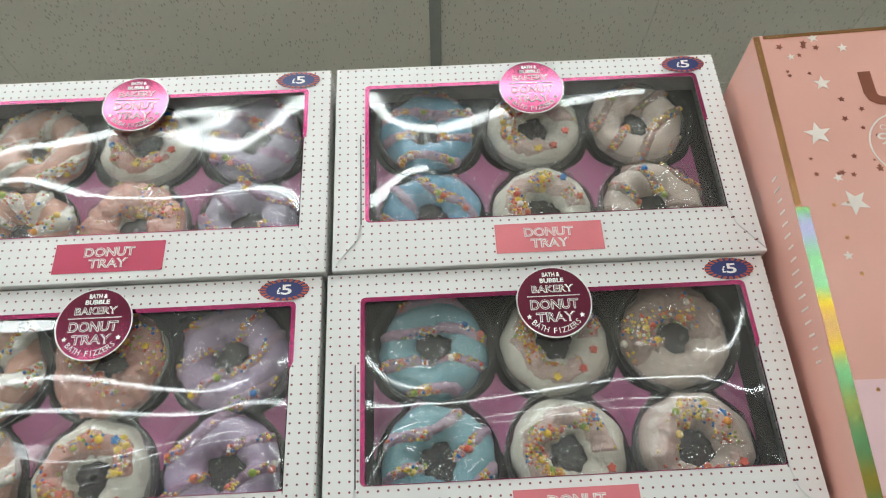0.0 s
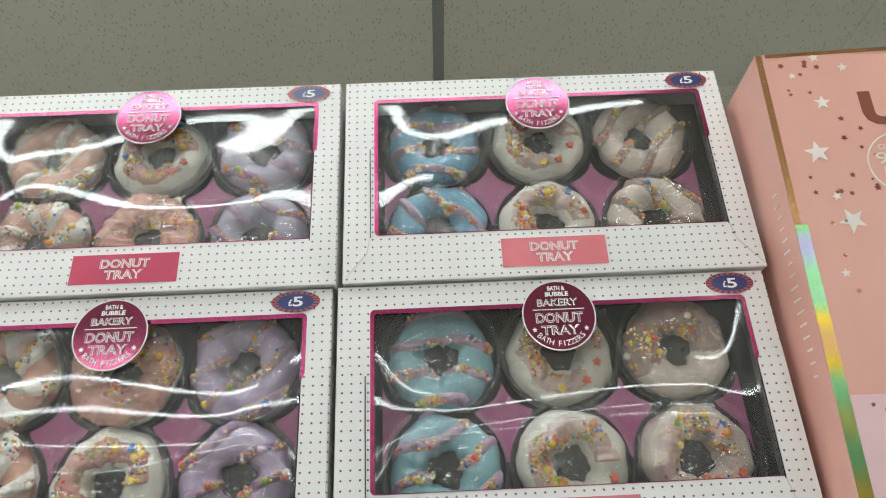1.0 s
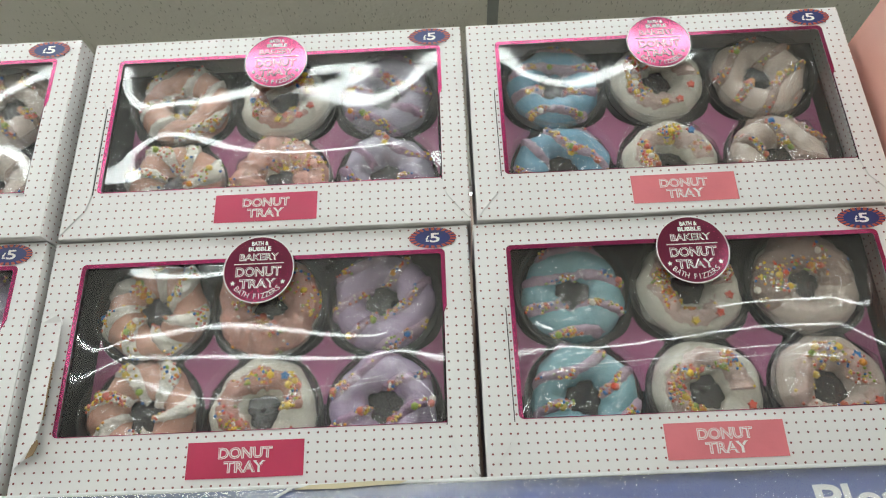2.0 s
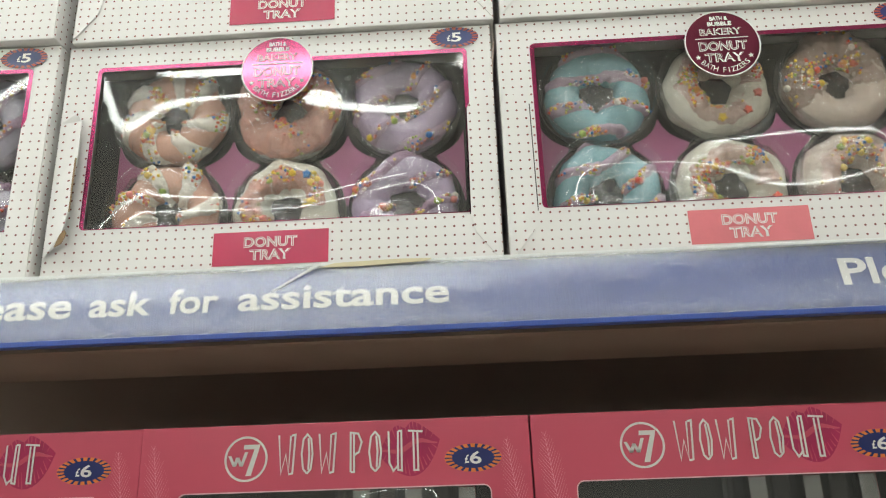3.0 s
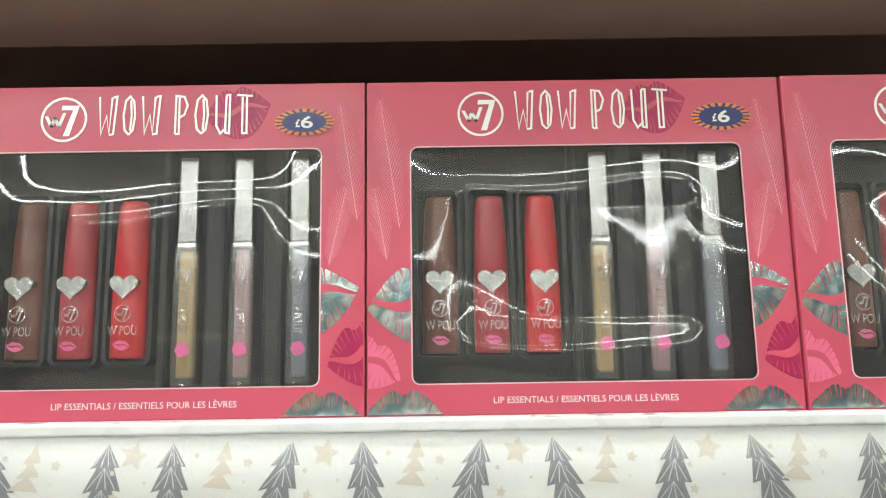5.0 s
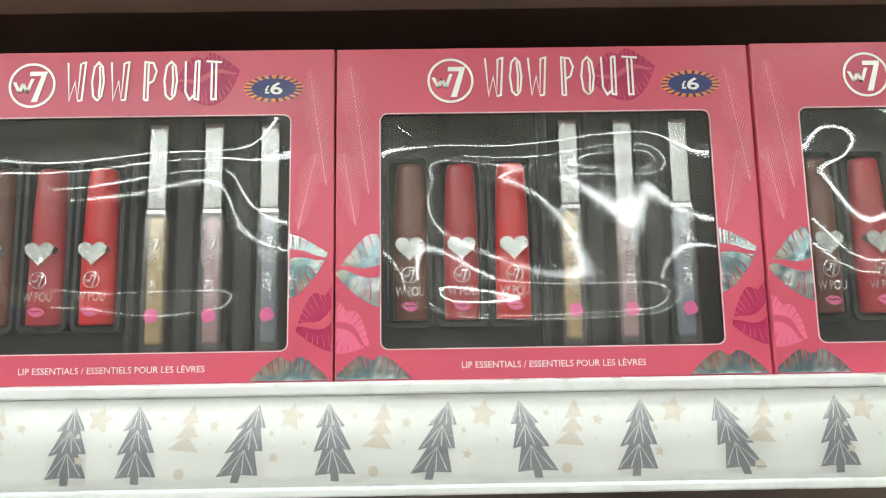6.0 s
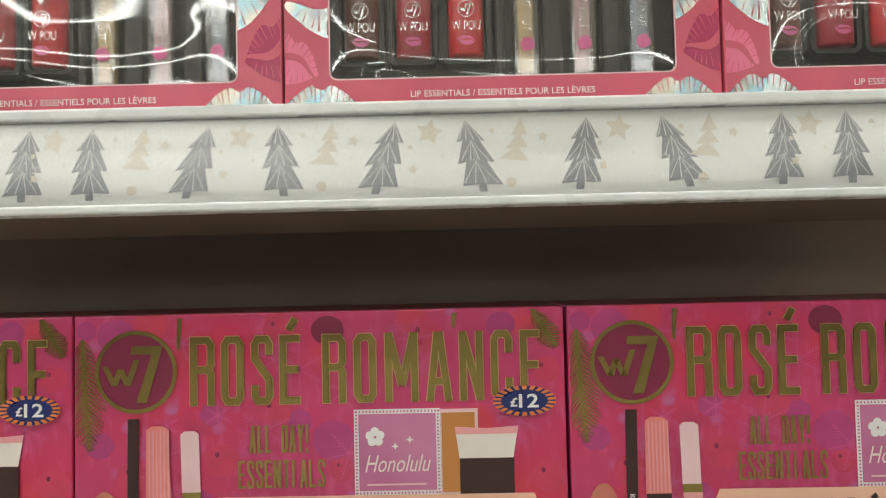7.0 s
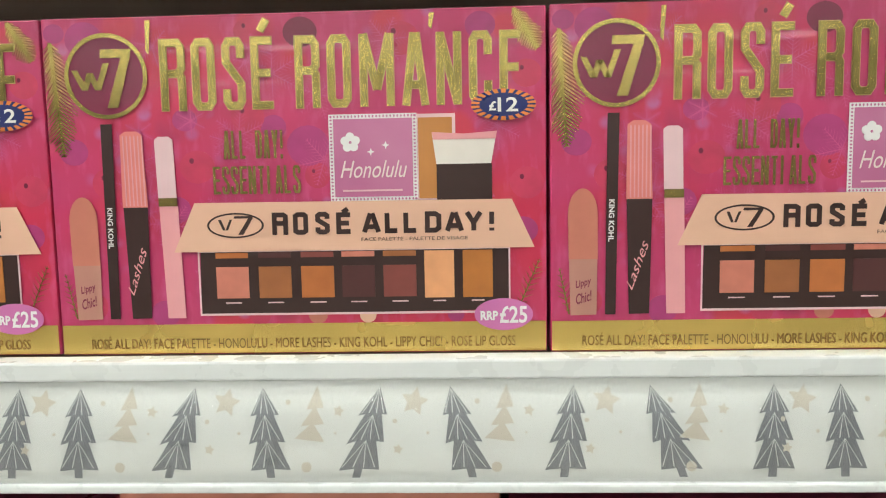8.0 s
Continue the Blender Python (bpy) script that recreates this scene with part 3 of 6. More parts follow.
BLOCK = {
    "R": (((0, 0), (0, 1), (0.8, 1), (1, 0.92), (1, 0.6), (0.8, 0.52), (0.21, 0.52)), ((0.8, 0.54), (1, 0.45), (1, 0))),
    "O": (((0.5, 0), (0.8, 0), (1, 0.08), (1, 0.92), (0.8, 1), (0.2, 1), (0, 0.92), (0, 0.08), (0.2, 0), (0.52, 0)),),
    "S": (((1, 0.74), (1, 0.92), (0.8, 1), (0.2, 1), (0, 0.92), (0, 0.68), (1, 0.34), (1, 0.08), (0.8, 0), (0.2, 0), (0, 0.08), (0, 0.26)),),
    "E": (((1, 1), (0, 1), (0, 0), (1, 0)), ((0.1, 0.5), (0.85, 0.5))),
    "É": (((1, 1), (0, 1), (0, 0), (1, 0)), ((0.1, 0.5), (0.85, 0.5)), ((0.45, 1.14), (0.8, 1.27))),
    "M": (((0, -0.06), (0, 1.06)), ((1, -0.06), (1, 1.06)), ((0.02, 1.06), (0.5, 0.2)), ((0.98, 1.06), (0.5, 0.2))),
    "A": (((0, -0.06), (0.44, 1.06)), ((1, -0.06), (0.56, 1.06)), ((0.2, 0.26), (0.8, 0.26))),
    "N": (((0, -0.06), (0, 1.06)), ((1, -0.06), (1, 1.06)), ((0.02, 1.04), (0.98, -0.04))),
    "L": (((0, 1.06), (0, 0), (1.1, 0)),),
    "D": (((0.02, 0), (0, 0), (0, 1), (0.7, 1), (1, 0.86), (1, 0.14), (0.7, 0), (0, 0)),),
    "Y": (((0, 1.06), (0.5, 0.42)), ((1, 1.06), (0.5, 0.42)), ((0.5, 0.5), (0.5, -0.06))),
    "T": (((-0.1, 1), (1.1, 1)), ((0.5, 1), (0.5, -0.06))),
    "I": (((0.5, -0.06), (0.5, 1.06)),),
    "!": (((0.5, 1.06), (0.5, 0.32)), ((0.5, 0.10), (0.5, -0.08))),
    "w": (((0, 1.0), (0.16, 0.02), (0.44, 0.5), (0.62, 0.02), (0.72, 0.98)), ((0.78, 0.98), (1.0, 1.0), (0.86, 0.02), (0.62, 0.0))),
    "o": (((0.5, 0), (0.85, 0.12), (1, 0.5), (0.85, 0.88), (0.5, 1), (0.15, 0.88), (0, 0.5), (0.15, 0.12), (0.52, 0)), ((0.62, 0.10), (0.70, 0.5), (0.60, 0.90))),
    "p": (((0.0, 0.0), (0.0, 1.0), (0.7, 0.97), (1.0, 0.75), (0.75, 0.5), (0.3, 0.42)), ((0.02, 0.0), (0.32, 0.0), (0.30, 0.96))),
    "u": (((0.0, 1.0), (0.05, 0.2), (0.35, 0.0), (0.70, 0.12), (0.74, 1.0)), ((0.76, 1.0), (1.0, 1.0), (1.0, 0.0), (0.72, 0.02), (0.72, 0.2))),
    "t": (((0.0, 1.0), (1.0, 0.97)), ((0.36, 0.95), (0.38, 0.0), (0.66, 0.0), (0.64, 0.95))),
    "C": (((1, 0.7), (1, 0.92), (0.8, 1), (0.2, 1), (0, 0.92), (0, 0.08), (0.2, 0), (0.8, 0), (1, 0.08), (1, 0.3)),),
}


def block_letter(name, c, x0, x1, z0, z1, w, y, material, parent):
    """A tall narrow capital drawn with strokes of one width."""
    bm = bmesh.new()
    for k, line in enumerate(BLOCK[c]):
        pts = [Vector((x0 + w / 2 + (x1 - x0 - w) * u, z0 + w / 2 + (z1 - z0 - w) * v)) for u, v in line]
        rows = []
        for i, p in enumerate(pts):
            a = (p - pts[i - 1]).normalized() if i else (pts[1] - p).normalized()
            b = (pts[i + 1] - p).normalized() if i + 1 < len(pts) else a
            n, q = Vector((-a[1], a[0])), Vector((-b[1], b[0]))
            m = (n + q).normalized()
            m = m * (w / 2 / max(0.5, m.dot(n)))
            if i == 0 and k == 0 and c not in "O":
                p = p - a * w / 2 * (c in "RÉE")
            if i + 1 == len(pts) and (c in "EÉ" or (c == "R" and k == 1)):
                p = p + a * w / 2
            rows.append([bm.verts.new((e[0], y - 0.00004 * k, e[1])) for e in (p - m, p + m)])
        for r, t in zip(rows, rows[1:]):
            bm.faces.new((r[0], t[0], t[1], r[1]))
    return part(name, bm, material, parent)


def lips(cx, cz, w, h, turn=0.0):
    top, low = [], []
    for i in range(25):
        x = -1 + 2 * i / 24
        top.append((cx + w / 2 * x, cz + h / 2 * ((1 - abs(x) ** 1.7) * 0.95 - 0.28 * math.exp(-(x / 0.16) ** 2))))
        low.append((cx + w / 2 * x, cz - h / 2 * (1 - x * x)))
    return turned(top + low[-2:0:-1], cx, cz, turn)


def mouth(cx, cz, w, h, turn=0.0):
    """The thin line between two lips."""
    up = [(cx + w / 2 * x, cz + h * 0.07 * (1 - x * x) + h * 0.05 * math.sin(5 * x)) for x in np.linspace(-0.9, 0.9, 13)]
    dn = [(x, z - h * 0.09 * (1 - ((x - cx) / (w / 2)) ** 2) - 0.0001) for x, z in up]
    return turned(up + dn[::-1], cx, cz, turn)


def lip_creases(cx, cz, w, h, turn, limits, rng):
    """Fine creases that run across a pair of lips."""
    out = []
    for k in range(13):
        x = -0.84 + 0.14 * k + rng.uniform(-0.03, 0.03)
        for side in (1, -1):
            reach = (1 - abs(x) ** 1.8) * rng.uniform(0.9, 1.04)
            foot = reach * rng.uniform(0.30, 0.6)
            a = (cx + w / 2 * x, cz + side * h / 2 * reach)
            b = (cx + w / 2 * x * 0.86, cz + side * h / 2 * foot)
            wide = rng.uniform(0.00022, 0.0005)
            out.append(clip(turned([(a[0] - wide, a[1]), (a[0] + wide, a[1]), (b[0] + 0.00008, b[1]), (b[0] - 0.00008, b[1])], cx, cz, turn), *limits))
    return [q for q in out if len(q) > 2]


def frond(bm, x0, z0, x1, z1, spread, count, y, width=0.0005, limits=(-9.0, 9.0), sweep=0.8):
    """A feathery frond: a stem with thin barbs on both sides."""
    a, b = Vector((x0, z0)), Vector((x1, z1))
    d = (b - a).normalized()
    n = Vector((-d[1], d[0]))

    made = []

    def stroke(p, q, w0, w1):
        made.append(1)
        s = (q - p).normalized()
        m = Vector((-s[1], s[0]))
        vs = [bm.verts.new((c[0], y - 0.000003 * len(made), c[1])) for c in (p - m * w0, p + m * w0, q + m * w1, q - m * w1)]
        bm.faces.new(vs)
    stroke(a, b, width, width * 0.4)
    for i in range(count):
        t = (i + 0.5) / count
        p = a + (b - a) * t
        size = spread * math.sin(math.pi * (0.15 + 0.8 * t)) * (0.85 + 0.3 * random.random())
        for side in (1, -1):
            q = p + d * size * sweep + n * side * size * (1.6 - 0.75 * sweep)
            stroke(p, Vector((min(limits[1], max(limits[0], q[0])), q[1])), width * 0.6, width * 0.15)
    return bm


def price_sticker(parent, text, cx, cz, rx, rz, y, rim, inner, turn=0.0):
    """An oval price sticker: a rim of rays round a navy field."""
    base = flat("price_sticker", oval(cx, cz, rx * 0.98, rz * 0.98), y, inner, parent, "navy oval price sticker with a rayed orange rim")
    bm = bmesh.new()
    n = 22
    for i in range(n):
        a0, a1 = 2 * math.pi * (i + 0.18) / n, 2 * math.pi * (i + 0.78) / n
        vs = [(cx + rx * k * math.cos(a), cz + rz * k * math.sin(a)) for k, a in ((0.74, a0), (1.0, a0), (1.0, a1), (0.74, a1))]
        bm.faces.new([bm.verts.new((x, y - 0.0001, z)) for x, z in vs])
    part("rayed_rim", bm, rim, base)
    w = rz * (0.62 * len(text))
    writing("price", [(text[0], cx - w / 2, cz - rz * 0.38, cx - w / 2 + w * 0.26, cz + rz * 0.22), (text[1:], cx - w * 0.2, cz - rz * 0.45, cx + w / 2, cz + rz * 0.45)], y - 0.0002, M["white_glint"], base, 0.00018)
    return base

# ---- the room and the shelving ----


def structure(ob, label):
    return tagged(ob, label, kind="structure")


structure(slab("floor", (-5, -10, -0.05, 5, 3, 0), M["floor"]), "pale vinyl shop floor")
# unseen walls, added to close the room; their grey sets bounce and reflections
structure(slab("wall_south", (-5, -10.1, 0, 5, -10, 2.9), M["wall"]), "plain grey wall out of view, added to close the room")
structure(slab("wall_north", (-5, 3, 0, 5, 3.1, 2.9), M["wall"]), "plain grey wall out of view, added to close the room")
structure(slab("wall_west", (-5.1, -10.1, 0, -5, 3.1, 2.9), M["wall"]), "plain grey wall out of view, added to close the room")
structure(slab("wall_east", (5, -10.1, 0, 5.1, 3.1, 2.9), M["wall"]), "plain grey wall out of view, added to close the room")


def build_ceiling():
    bm = bmesh.new()
    x0 = 0.125 - 12 * 0.457
    for i in range(24):
        for j in range(23):
            a, b = x0 + 0.457 * i, -10.5 + 0.6 * j
            block(bm, a + 0.0012, b + 0.0012, CEILING_Z, a + 0.4558, b + 0.5988, CEILING_Z + 0.015)
    block(bm, -5.4, -10.4, CEILING_Z + 0.002, 5.5, 3.3, CEILING_Z + 0.02)
    structure(part("ceiling", bm, M["tile"]), "off-white fissured mineral ceiling tiles")
    bm = bmesh.new()
    for i in range(0, 25, 3):
        a = x0 + 0.457 * i
        block(bm, a - 0.012, -10.1, CEILING_Z - 0.006, a + 0.012, 3.1, CEILING_Z + 0.002)
    structure(part("trim", bm, M["tbar"]), "grey metal ceiling grid bars")


build_ceiling()


def batten_light(y, wide, x0, x1):
    lamp = thing("ceiling_light", pose(0, y, CEILING_Z - 0.05), "long lit white strip light under the ceiling", "light", "ceiling lights")
    slab("housing", (x0, -wide / 2 - 0.02, 0.02, x1, wide / 2 + 0.02, 0.044), M["steel_white"], lamp)
    slab("diffuser", (x0, -wide / 2, 0.002, x1, wide / 2, 0.0195), M["glow"], lamp, "glowing diffuser", bevel=0.006)
    return lamp


for lamp_y, lamp_wide, *stretches in LAMP_ROWS:
    for lamp_x0, lamp_x1 in stretches:
        batten_light(lamp_y, lamp_wide, lamp_x0, lamp_x1)

SHELF_X0, SHELF_X1 = -0.95, 1.05
BACK_Y = 0.165
TOP_Z, MID_Z, LOW_Z, BASE_Z = 1.634, 1.3846, 1.1281, 0.86

unit = thing("shelving_unit", pose(0, 0, 0), "dark brown metal shop shelving with ticket strips", "shelving")
# above the top shelf it is an unseen addition, blocking light between the boxes
slab("back_panel", (SHELF_X0, BACK_Y, 0.0, SHELF_X1, BACK_Y + 0.03, 1.90), M["back_brown"], unit)
slab("upright", (SHELF_X0 - 0.03, -0.01, 0.0, SHELF_X0, BACK_Y + 0.03, TOP_Z), M["shelf_brown"], unit)
slab("upright", (SHELF_X1, -0.01, 0.0, SHELF_X1 + 0.03, BACK_Y + 0.03, TOP_Z), M["shelf_brown"], unit)


def shelf(z, front, thick, lip):
    """A pressed shelf: a thin board, recessed below, behind a front lip whose underside falls towards the back."""
    board = slab("shelf", (SHELF_X0, front + 0.020, z - thick, SHELF_X1, BACK_Y - 0.001, z), M["shelf_brown"], unit, bevel=0.0015)
    bm = bmesh.new()
    section = [(front + 0.004, z - 0.001), (front + 0.004, lip), (front + 0.0065, lip - 0.0012), (front + 0.009, lip - 0.0002), (front + 0.040, lip - 0.0112), (front + 0.0425, lip - 0.0105), (front + 0.0425, z - thick - 0.0003), (front + 0.0197, z - thick - 0.0003), (front + 0.0197, z - 0.001)]
    ends = [[bm.verts.new((x, y, h)) for y, h in section] for x in (SHELF_X0, SHELF_X1)]
    n = len(section)
    for k in range(n):
        bm.faces.new((ends[0][k], ends[0][(k + 1) % n], ends[1][(k + 1) % n], ends[1][k]))
    for e in ends:
        bm.faces.new(e)
    part("front_lip", bm, M["shelf_brown"], board, "folded brown front lip")
    return board


def tilted_strip(name, z_top, z_low, y_top, lean, material, label):
    """A ticket strip held in a rail, leaning out at its foot."""
    bm = bmesh.new()
    out = lean * (z_top - z_low)
    n = 6
    front, rear = [], []
    for i in range(n + 1):
        t = i / n
        y = y_top - out * t - 0.0016 * math.sin(math.pi * t)
        z = z_top + (z_low - z_top) * t
        front.append([bm.verts.new((x, y, z)) for x in (SHELF_X0, SHELF_X1)])
        rear.append([bm.verts.new((x, y + 0.002, z)) for x in (SHELF_X0, SHELF_X1)])
    for a in (front, rear):
        for i in range(n):
            bm.faces.new((a[i][0], a[i][1], a[i + 1][1], a[i + 1][0]))
    for i in (0, n):
        bm.faces.new((front[i][0], front[i][1], rear[i][1], rear[i][0]))
    strip = part(name, bm, material, unit, label, smooth=True)
    bm = bmesh.new()
    rows = []
    for i in range(n + 1):
        t = i / n
        y = y_top - out * t - 0.0016 * math.sin(math.pi * t) - (0.0012 if material is not M["blue_strip"] else 0.0034)
        rows.append([bm.verts.new((x, y, z_top + (z_low - z_top) * t)) for x in (SHELF_X0, SHELF_X1)])
    for a, b in zip(rows, rows[1:]):
        bm.faces.new((a[0], b[0], b[1], a[1]))
    cover = part("clear_cover", bm, M["cover"], strip, "clear plastic cover", smooth=True)
    cover.visible_shadow = False
    return strip


def on_strip(t, z_top, z_low, y_top, lean):
    return y_top - lean * (z_top - z_low) * t - 0.0016 * math.sin(math.pi * t)


# top shelf with the blue strip
shelf(TOP_Z, -0.0225, 0.020, 1.5940)
BLUE = (1.6330, 1.597, -0.0250, 0.16)
blue = tilted_strip("ticket_strip", *BLUE, M["blue_strip"], "glossy blue plastic ticket strip with white writing")
slab("strip_edge", (SHELF_X0, BLUE[2] - 0.0035, BLUE[0] - 0.0002, SHELF_X1, BLUE[2] + 0.004, BLUE[0] + 0.0016), M["rail_white"], blue, "clear plastic rim", bevel=0.0005)
slab("strip_edge", (SHELF_X0, BLUE[2] - 0.0092, BLUE[1] - 0.0022, SHELF_X1, BLUE[2] - 0.001, BLUE[1] + 0.001), M["blue_strip"], blue, bevel=0.0005)


def strip_text(x):
    bm = bmesh.new()
    for word, a, b, low, high in (("Please", 0.0, 0.070, 1.6095, 1.6245), ("ask", 0.0795, 0.1135, 1.6095, 1.6235), ("for", 0.1225, 0.1495, 1.6095, 1.6235), ("assistance", 0.160, 0.272, 1.6095, 1.6225)):
        letter(bm, word, rect(x + a, low, x + b, high), BLUE[2] - 0.0035, 0.022)
    for v in bm.verts:
        v.co.y = on_strip((BLUE[0] - v.co.z) / (BLUE[0] - BLUE[1]), *BLUE) - 0.0010
    part("lettering", bm, M["white_glint"], blue, "white rounded lettering")


for text_x in (-0.748, -0.2755, 0.1985, 0.672):
    strip_text(text_x)
bm = bmesh.new()
prism(bm, [(-0.072, 1.6320), (-0.064, 1.6340), (-0.03, 1.6348), (-0.012, 1.6344), (-0.016, 1.6330), (-0.05, 1.6317)], -0.0299, -0.0290)
part("torn_label", bm, M["tape"], blue, "torn cream remains of a paper label")
bm = bmesh.new()
prism(bm, [(-0.098, 1.6195), (-0.0965, 1.619), (-0.072, 1.6327), (-0.0735, 1.6333)], -0.0318, -0.0305)
part("crease", bm, M["rail_white"], blue, "pale crease in the plastic")

# the two shelves with the wintry white strips


def tree_outline(x, low, high, w, slant):
    h = high - low
    pts = [(0, 1.0), (0.36, 0.70), (0.22, 0.705), (0.46, 0.40), (0.26, 0.41), (0.52, 0.09), (0.10, 0.10), (0.10, -0.0), (-0.10, -0.0), (-0.10, 0.10), (-0.48, 0.08), (-0.24, 0.41), (-0.46, 0.38), (-0.2, 0.705), (-0.36, 0.69)]
    return [(x + w * a + slant * (b - 0.5) * h, low + h * b) for a, b in pts]


def festive_strip(shelf_z, z_top, z_low, y_top, lean, first):
    strip = tilted_strip("ticket_strip", z_top, z_low, y_top, lean, M["white_strip"], "white plastic ticket strip printed with grey fir trees")
    slab("rail", (SHELF_X0, y_top - 0.004, z_top + 0.0004, SHELF_X1, -0.0016, shelf_z + 0.0006), M["rail_white"], strip, "white plastic rail", bevel=0.0012)
    slab("rail", (SHELF_X0, y_top - lean * (z_top - z_low) - 0.003, z_low - 0.003, SHELF_X1, -0.0042, z_low + 0.0012), M["rail_white"], strip, "white plastic rail", bevel=0.001)
    height = z_top - z_low

    def lay(bm, pts, lift):
        vs = []
        for x, z in pts:
            t = (z_top - z) / height
            vs.append(bm.verts.new((x, on_strip(t, z_top, z_low, y_top, lean) - lift, z)))
        f = bm.faces.new(vs)
        bmesh.ops.triangulate(bm, faces=[f])

    def printed(name, make, material, places):
        bm = bmesh.new()
        make(bm)
        first_ob = part(name, bm, material, strip)
        for x in places[1:]:
            ob = link(name, first_ob.data, None, strip)
            ob.location.x = x - places[0]
        return first_ob

    zt, zb = z_top - 0.0035, z_low + 0.0035
    places = [first + 0.0872 * k for k in range(-7, 9)]
    base = places[0]
    # tip of each fir from the first, and its slant; the run repeats
    firs = ((-0.0863, 0.0), (-0.0318, 0.30), (0.0, -0.10), (0.0547, 0.28), (0.0870, -0.24), (0.1432, 0.13), (0.1777, -0.34), (0.2330, 0.06))

    def fir(slant, w, x):
        def make(bm):
            # three tiers, laid one by one so that the bowed strip carries them
            out = tree_outline(x, zb, zt, w, slant)
            lay(bm, [out[i] for i in (0, 1, 2, 13, 14)], 0.0004)
            lay(bm, [out[i] for i in (2, 3, 4, 11, 12, 13)], 0.0004)
            lay(bm, [out[i] for i in (4, 5, 6, 9, 10, 11)], 0.0004)
            lay(bm, [out[i] for i in (6, 7, 8, 9)], 0.0004)
        return make

    def veins(slant, w, x):
        def make(bm):
            h = zt - zb
            for tier, (a, b) in enumerate(((0.98, 0.72), (0.70, 0.43), (0.42, 0.12))):
                for k in (-0.28, -0.1, 0.08, 0.26):
                    p = (x + slant * (a - 0.5) * h, zb + h * a)
                    q = (x + w * k * (1 + 0.25 * tier) + slant * (b - 0.5) * h, zb + h * b)
                    lay(bm, [(p[0] - 0.0001, p[1]), (p[0] + 0.0001, p[1]), (q[0] + 0.00022, q[1]), (q[0] - 0.00022, q[1])], 0.0006)
        return make
    for tip, slant in firs:
        at = [first + tip - slant * (zt - zb) / 2 + 0.3488 * k for k in (-1, 0, 1)]
        printed("tree_print", fir(slant, 0.0185, at[0]), M["tree_grey"], at)
        printed("tree_vein_print", veins(slant, 0.0185, at[0]), M["white_strip"], at)

    def pale_tree(bm):
        x, h = base + 0.0235, zt - zb
        for tri in ([(0.002, 1.02), (0.005, 0.78), (-0.003, 0.76)], [(0.001, 0.80), (0.0052, 0.60), (-0.0055, 0.58)], [(0.0, 0.62), (0.0055, 0.40), (-0.0085, 0.44)]):
            lay(bm, [(x + a, zb + h * b) for a, b in tri], 0.0004)
    printed("pale_tree_print", pale_tree, M["beige_ink"], places)

    def one(outline):
        def make(bm):
            lay(bm, outline, 0.0004)
        return make
    for cx, cz, r in ((0.0705, 0.84, 0.0066), (0.0355, 0.74, 0.0028), (0.0627, 0.32, 0.0026)):
        printed("star_print", one(star(base + cx, zb + (zt - zb) * cz, r, 5, 0.5, 78)), M["beige_ink"], places)
    for cx, cz, r in ((0.0205, 0.12, 0.0024), (0.012, 0.84, 0.0012), (0.0615, 0.63, 0.0011), (0.0765, 0.5, 0.0008), (0.034, 0.5, 0.0006)):
        printed("spot_print", one(oval(base + cx, zb + (zt - zb) * cz, r, r, 12)), M["beige_ink"], places)
    return strip


shelf(MID_Z, -0.008, 0.024, 1.3392)
festive_strip(MID_Z, 1.3792, 1.3385, -0.0105, 0.10, 0.0360)
shelf(LOW_Z, -0.008, 0.024, 1.0712)
festive_strip(LOW_Z, 1.1190, 1.0715, -0.0105, 0.16, 0.0352)
shelf(BASE_Z, -0.008, 0.024, 0.815)

# ---- boxes of bath fizzers on the top shelf ----

RING_R, TUBE_R = 0.0217, 0.0112
M["wrap"] = film_material("clear_shrink_wrap", 0.06, 0.0, 0.08, 0.3, 0.115)
M["star_yellow"] = surface("yellow_sugar", (0.80, 0.55, 0.05), 0.45)
M["star_red"] = surface("coral_sugar", (0.75, 0.14, 0.09), 0.45)
M["star_blue"] = surface("blue_sugar", (0.03, 0.22, 0.55), 0.45)
FIZZ = {
    "pinkish": fizzer("pinkish_icing", (0.66, 0.48, 0.42)),
    "blue": fizzer("blue_fizzer", (0.16, 0.42, 0.60)), "teal": fizzer("pale_teal_fizzer", (0.27, 0.53, 0.60)), "cream": fizzer("cream_fizzer", (0.80, 0.77, 0.66)),
    "beige": fizzer("beige_fizzer", (0.66, 0.55, 0.47)), "peach": fizzer("peach_fizzer", (0.76, 0.42, 0.31)), "white": fizzer("white_icing", (0.86, 0.82, 0.74)),
    "mauve": fizzer("mauve_icing", (0.45, 0.28, 0.42)), "lavender": fizzer("lavender_fizzer", (0.47, 0.43, 0.55)), "lilac": fizzer("lilac_icing", (0.52, 0.37, 0.48)),
    "taupe": fizzer("taupe_icing", (0.42, 0.30, 0.25)), "pink": fizzer("rose_icing", (0.66, 0.34, 0.27)), "purple": fizzer("purple_fizzer", (0.50, 0.39, 0.56)),
}


def torus_point(a, b, extra=0.0, squash=0.95):
    r = RING_R + (TUBE_R + extra) * math.cos(b)
    return (r * math.cos(a), -(TUBE_R + extra) * squash * math.sin(b), r * math.sin(a))


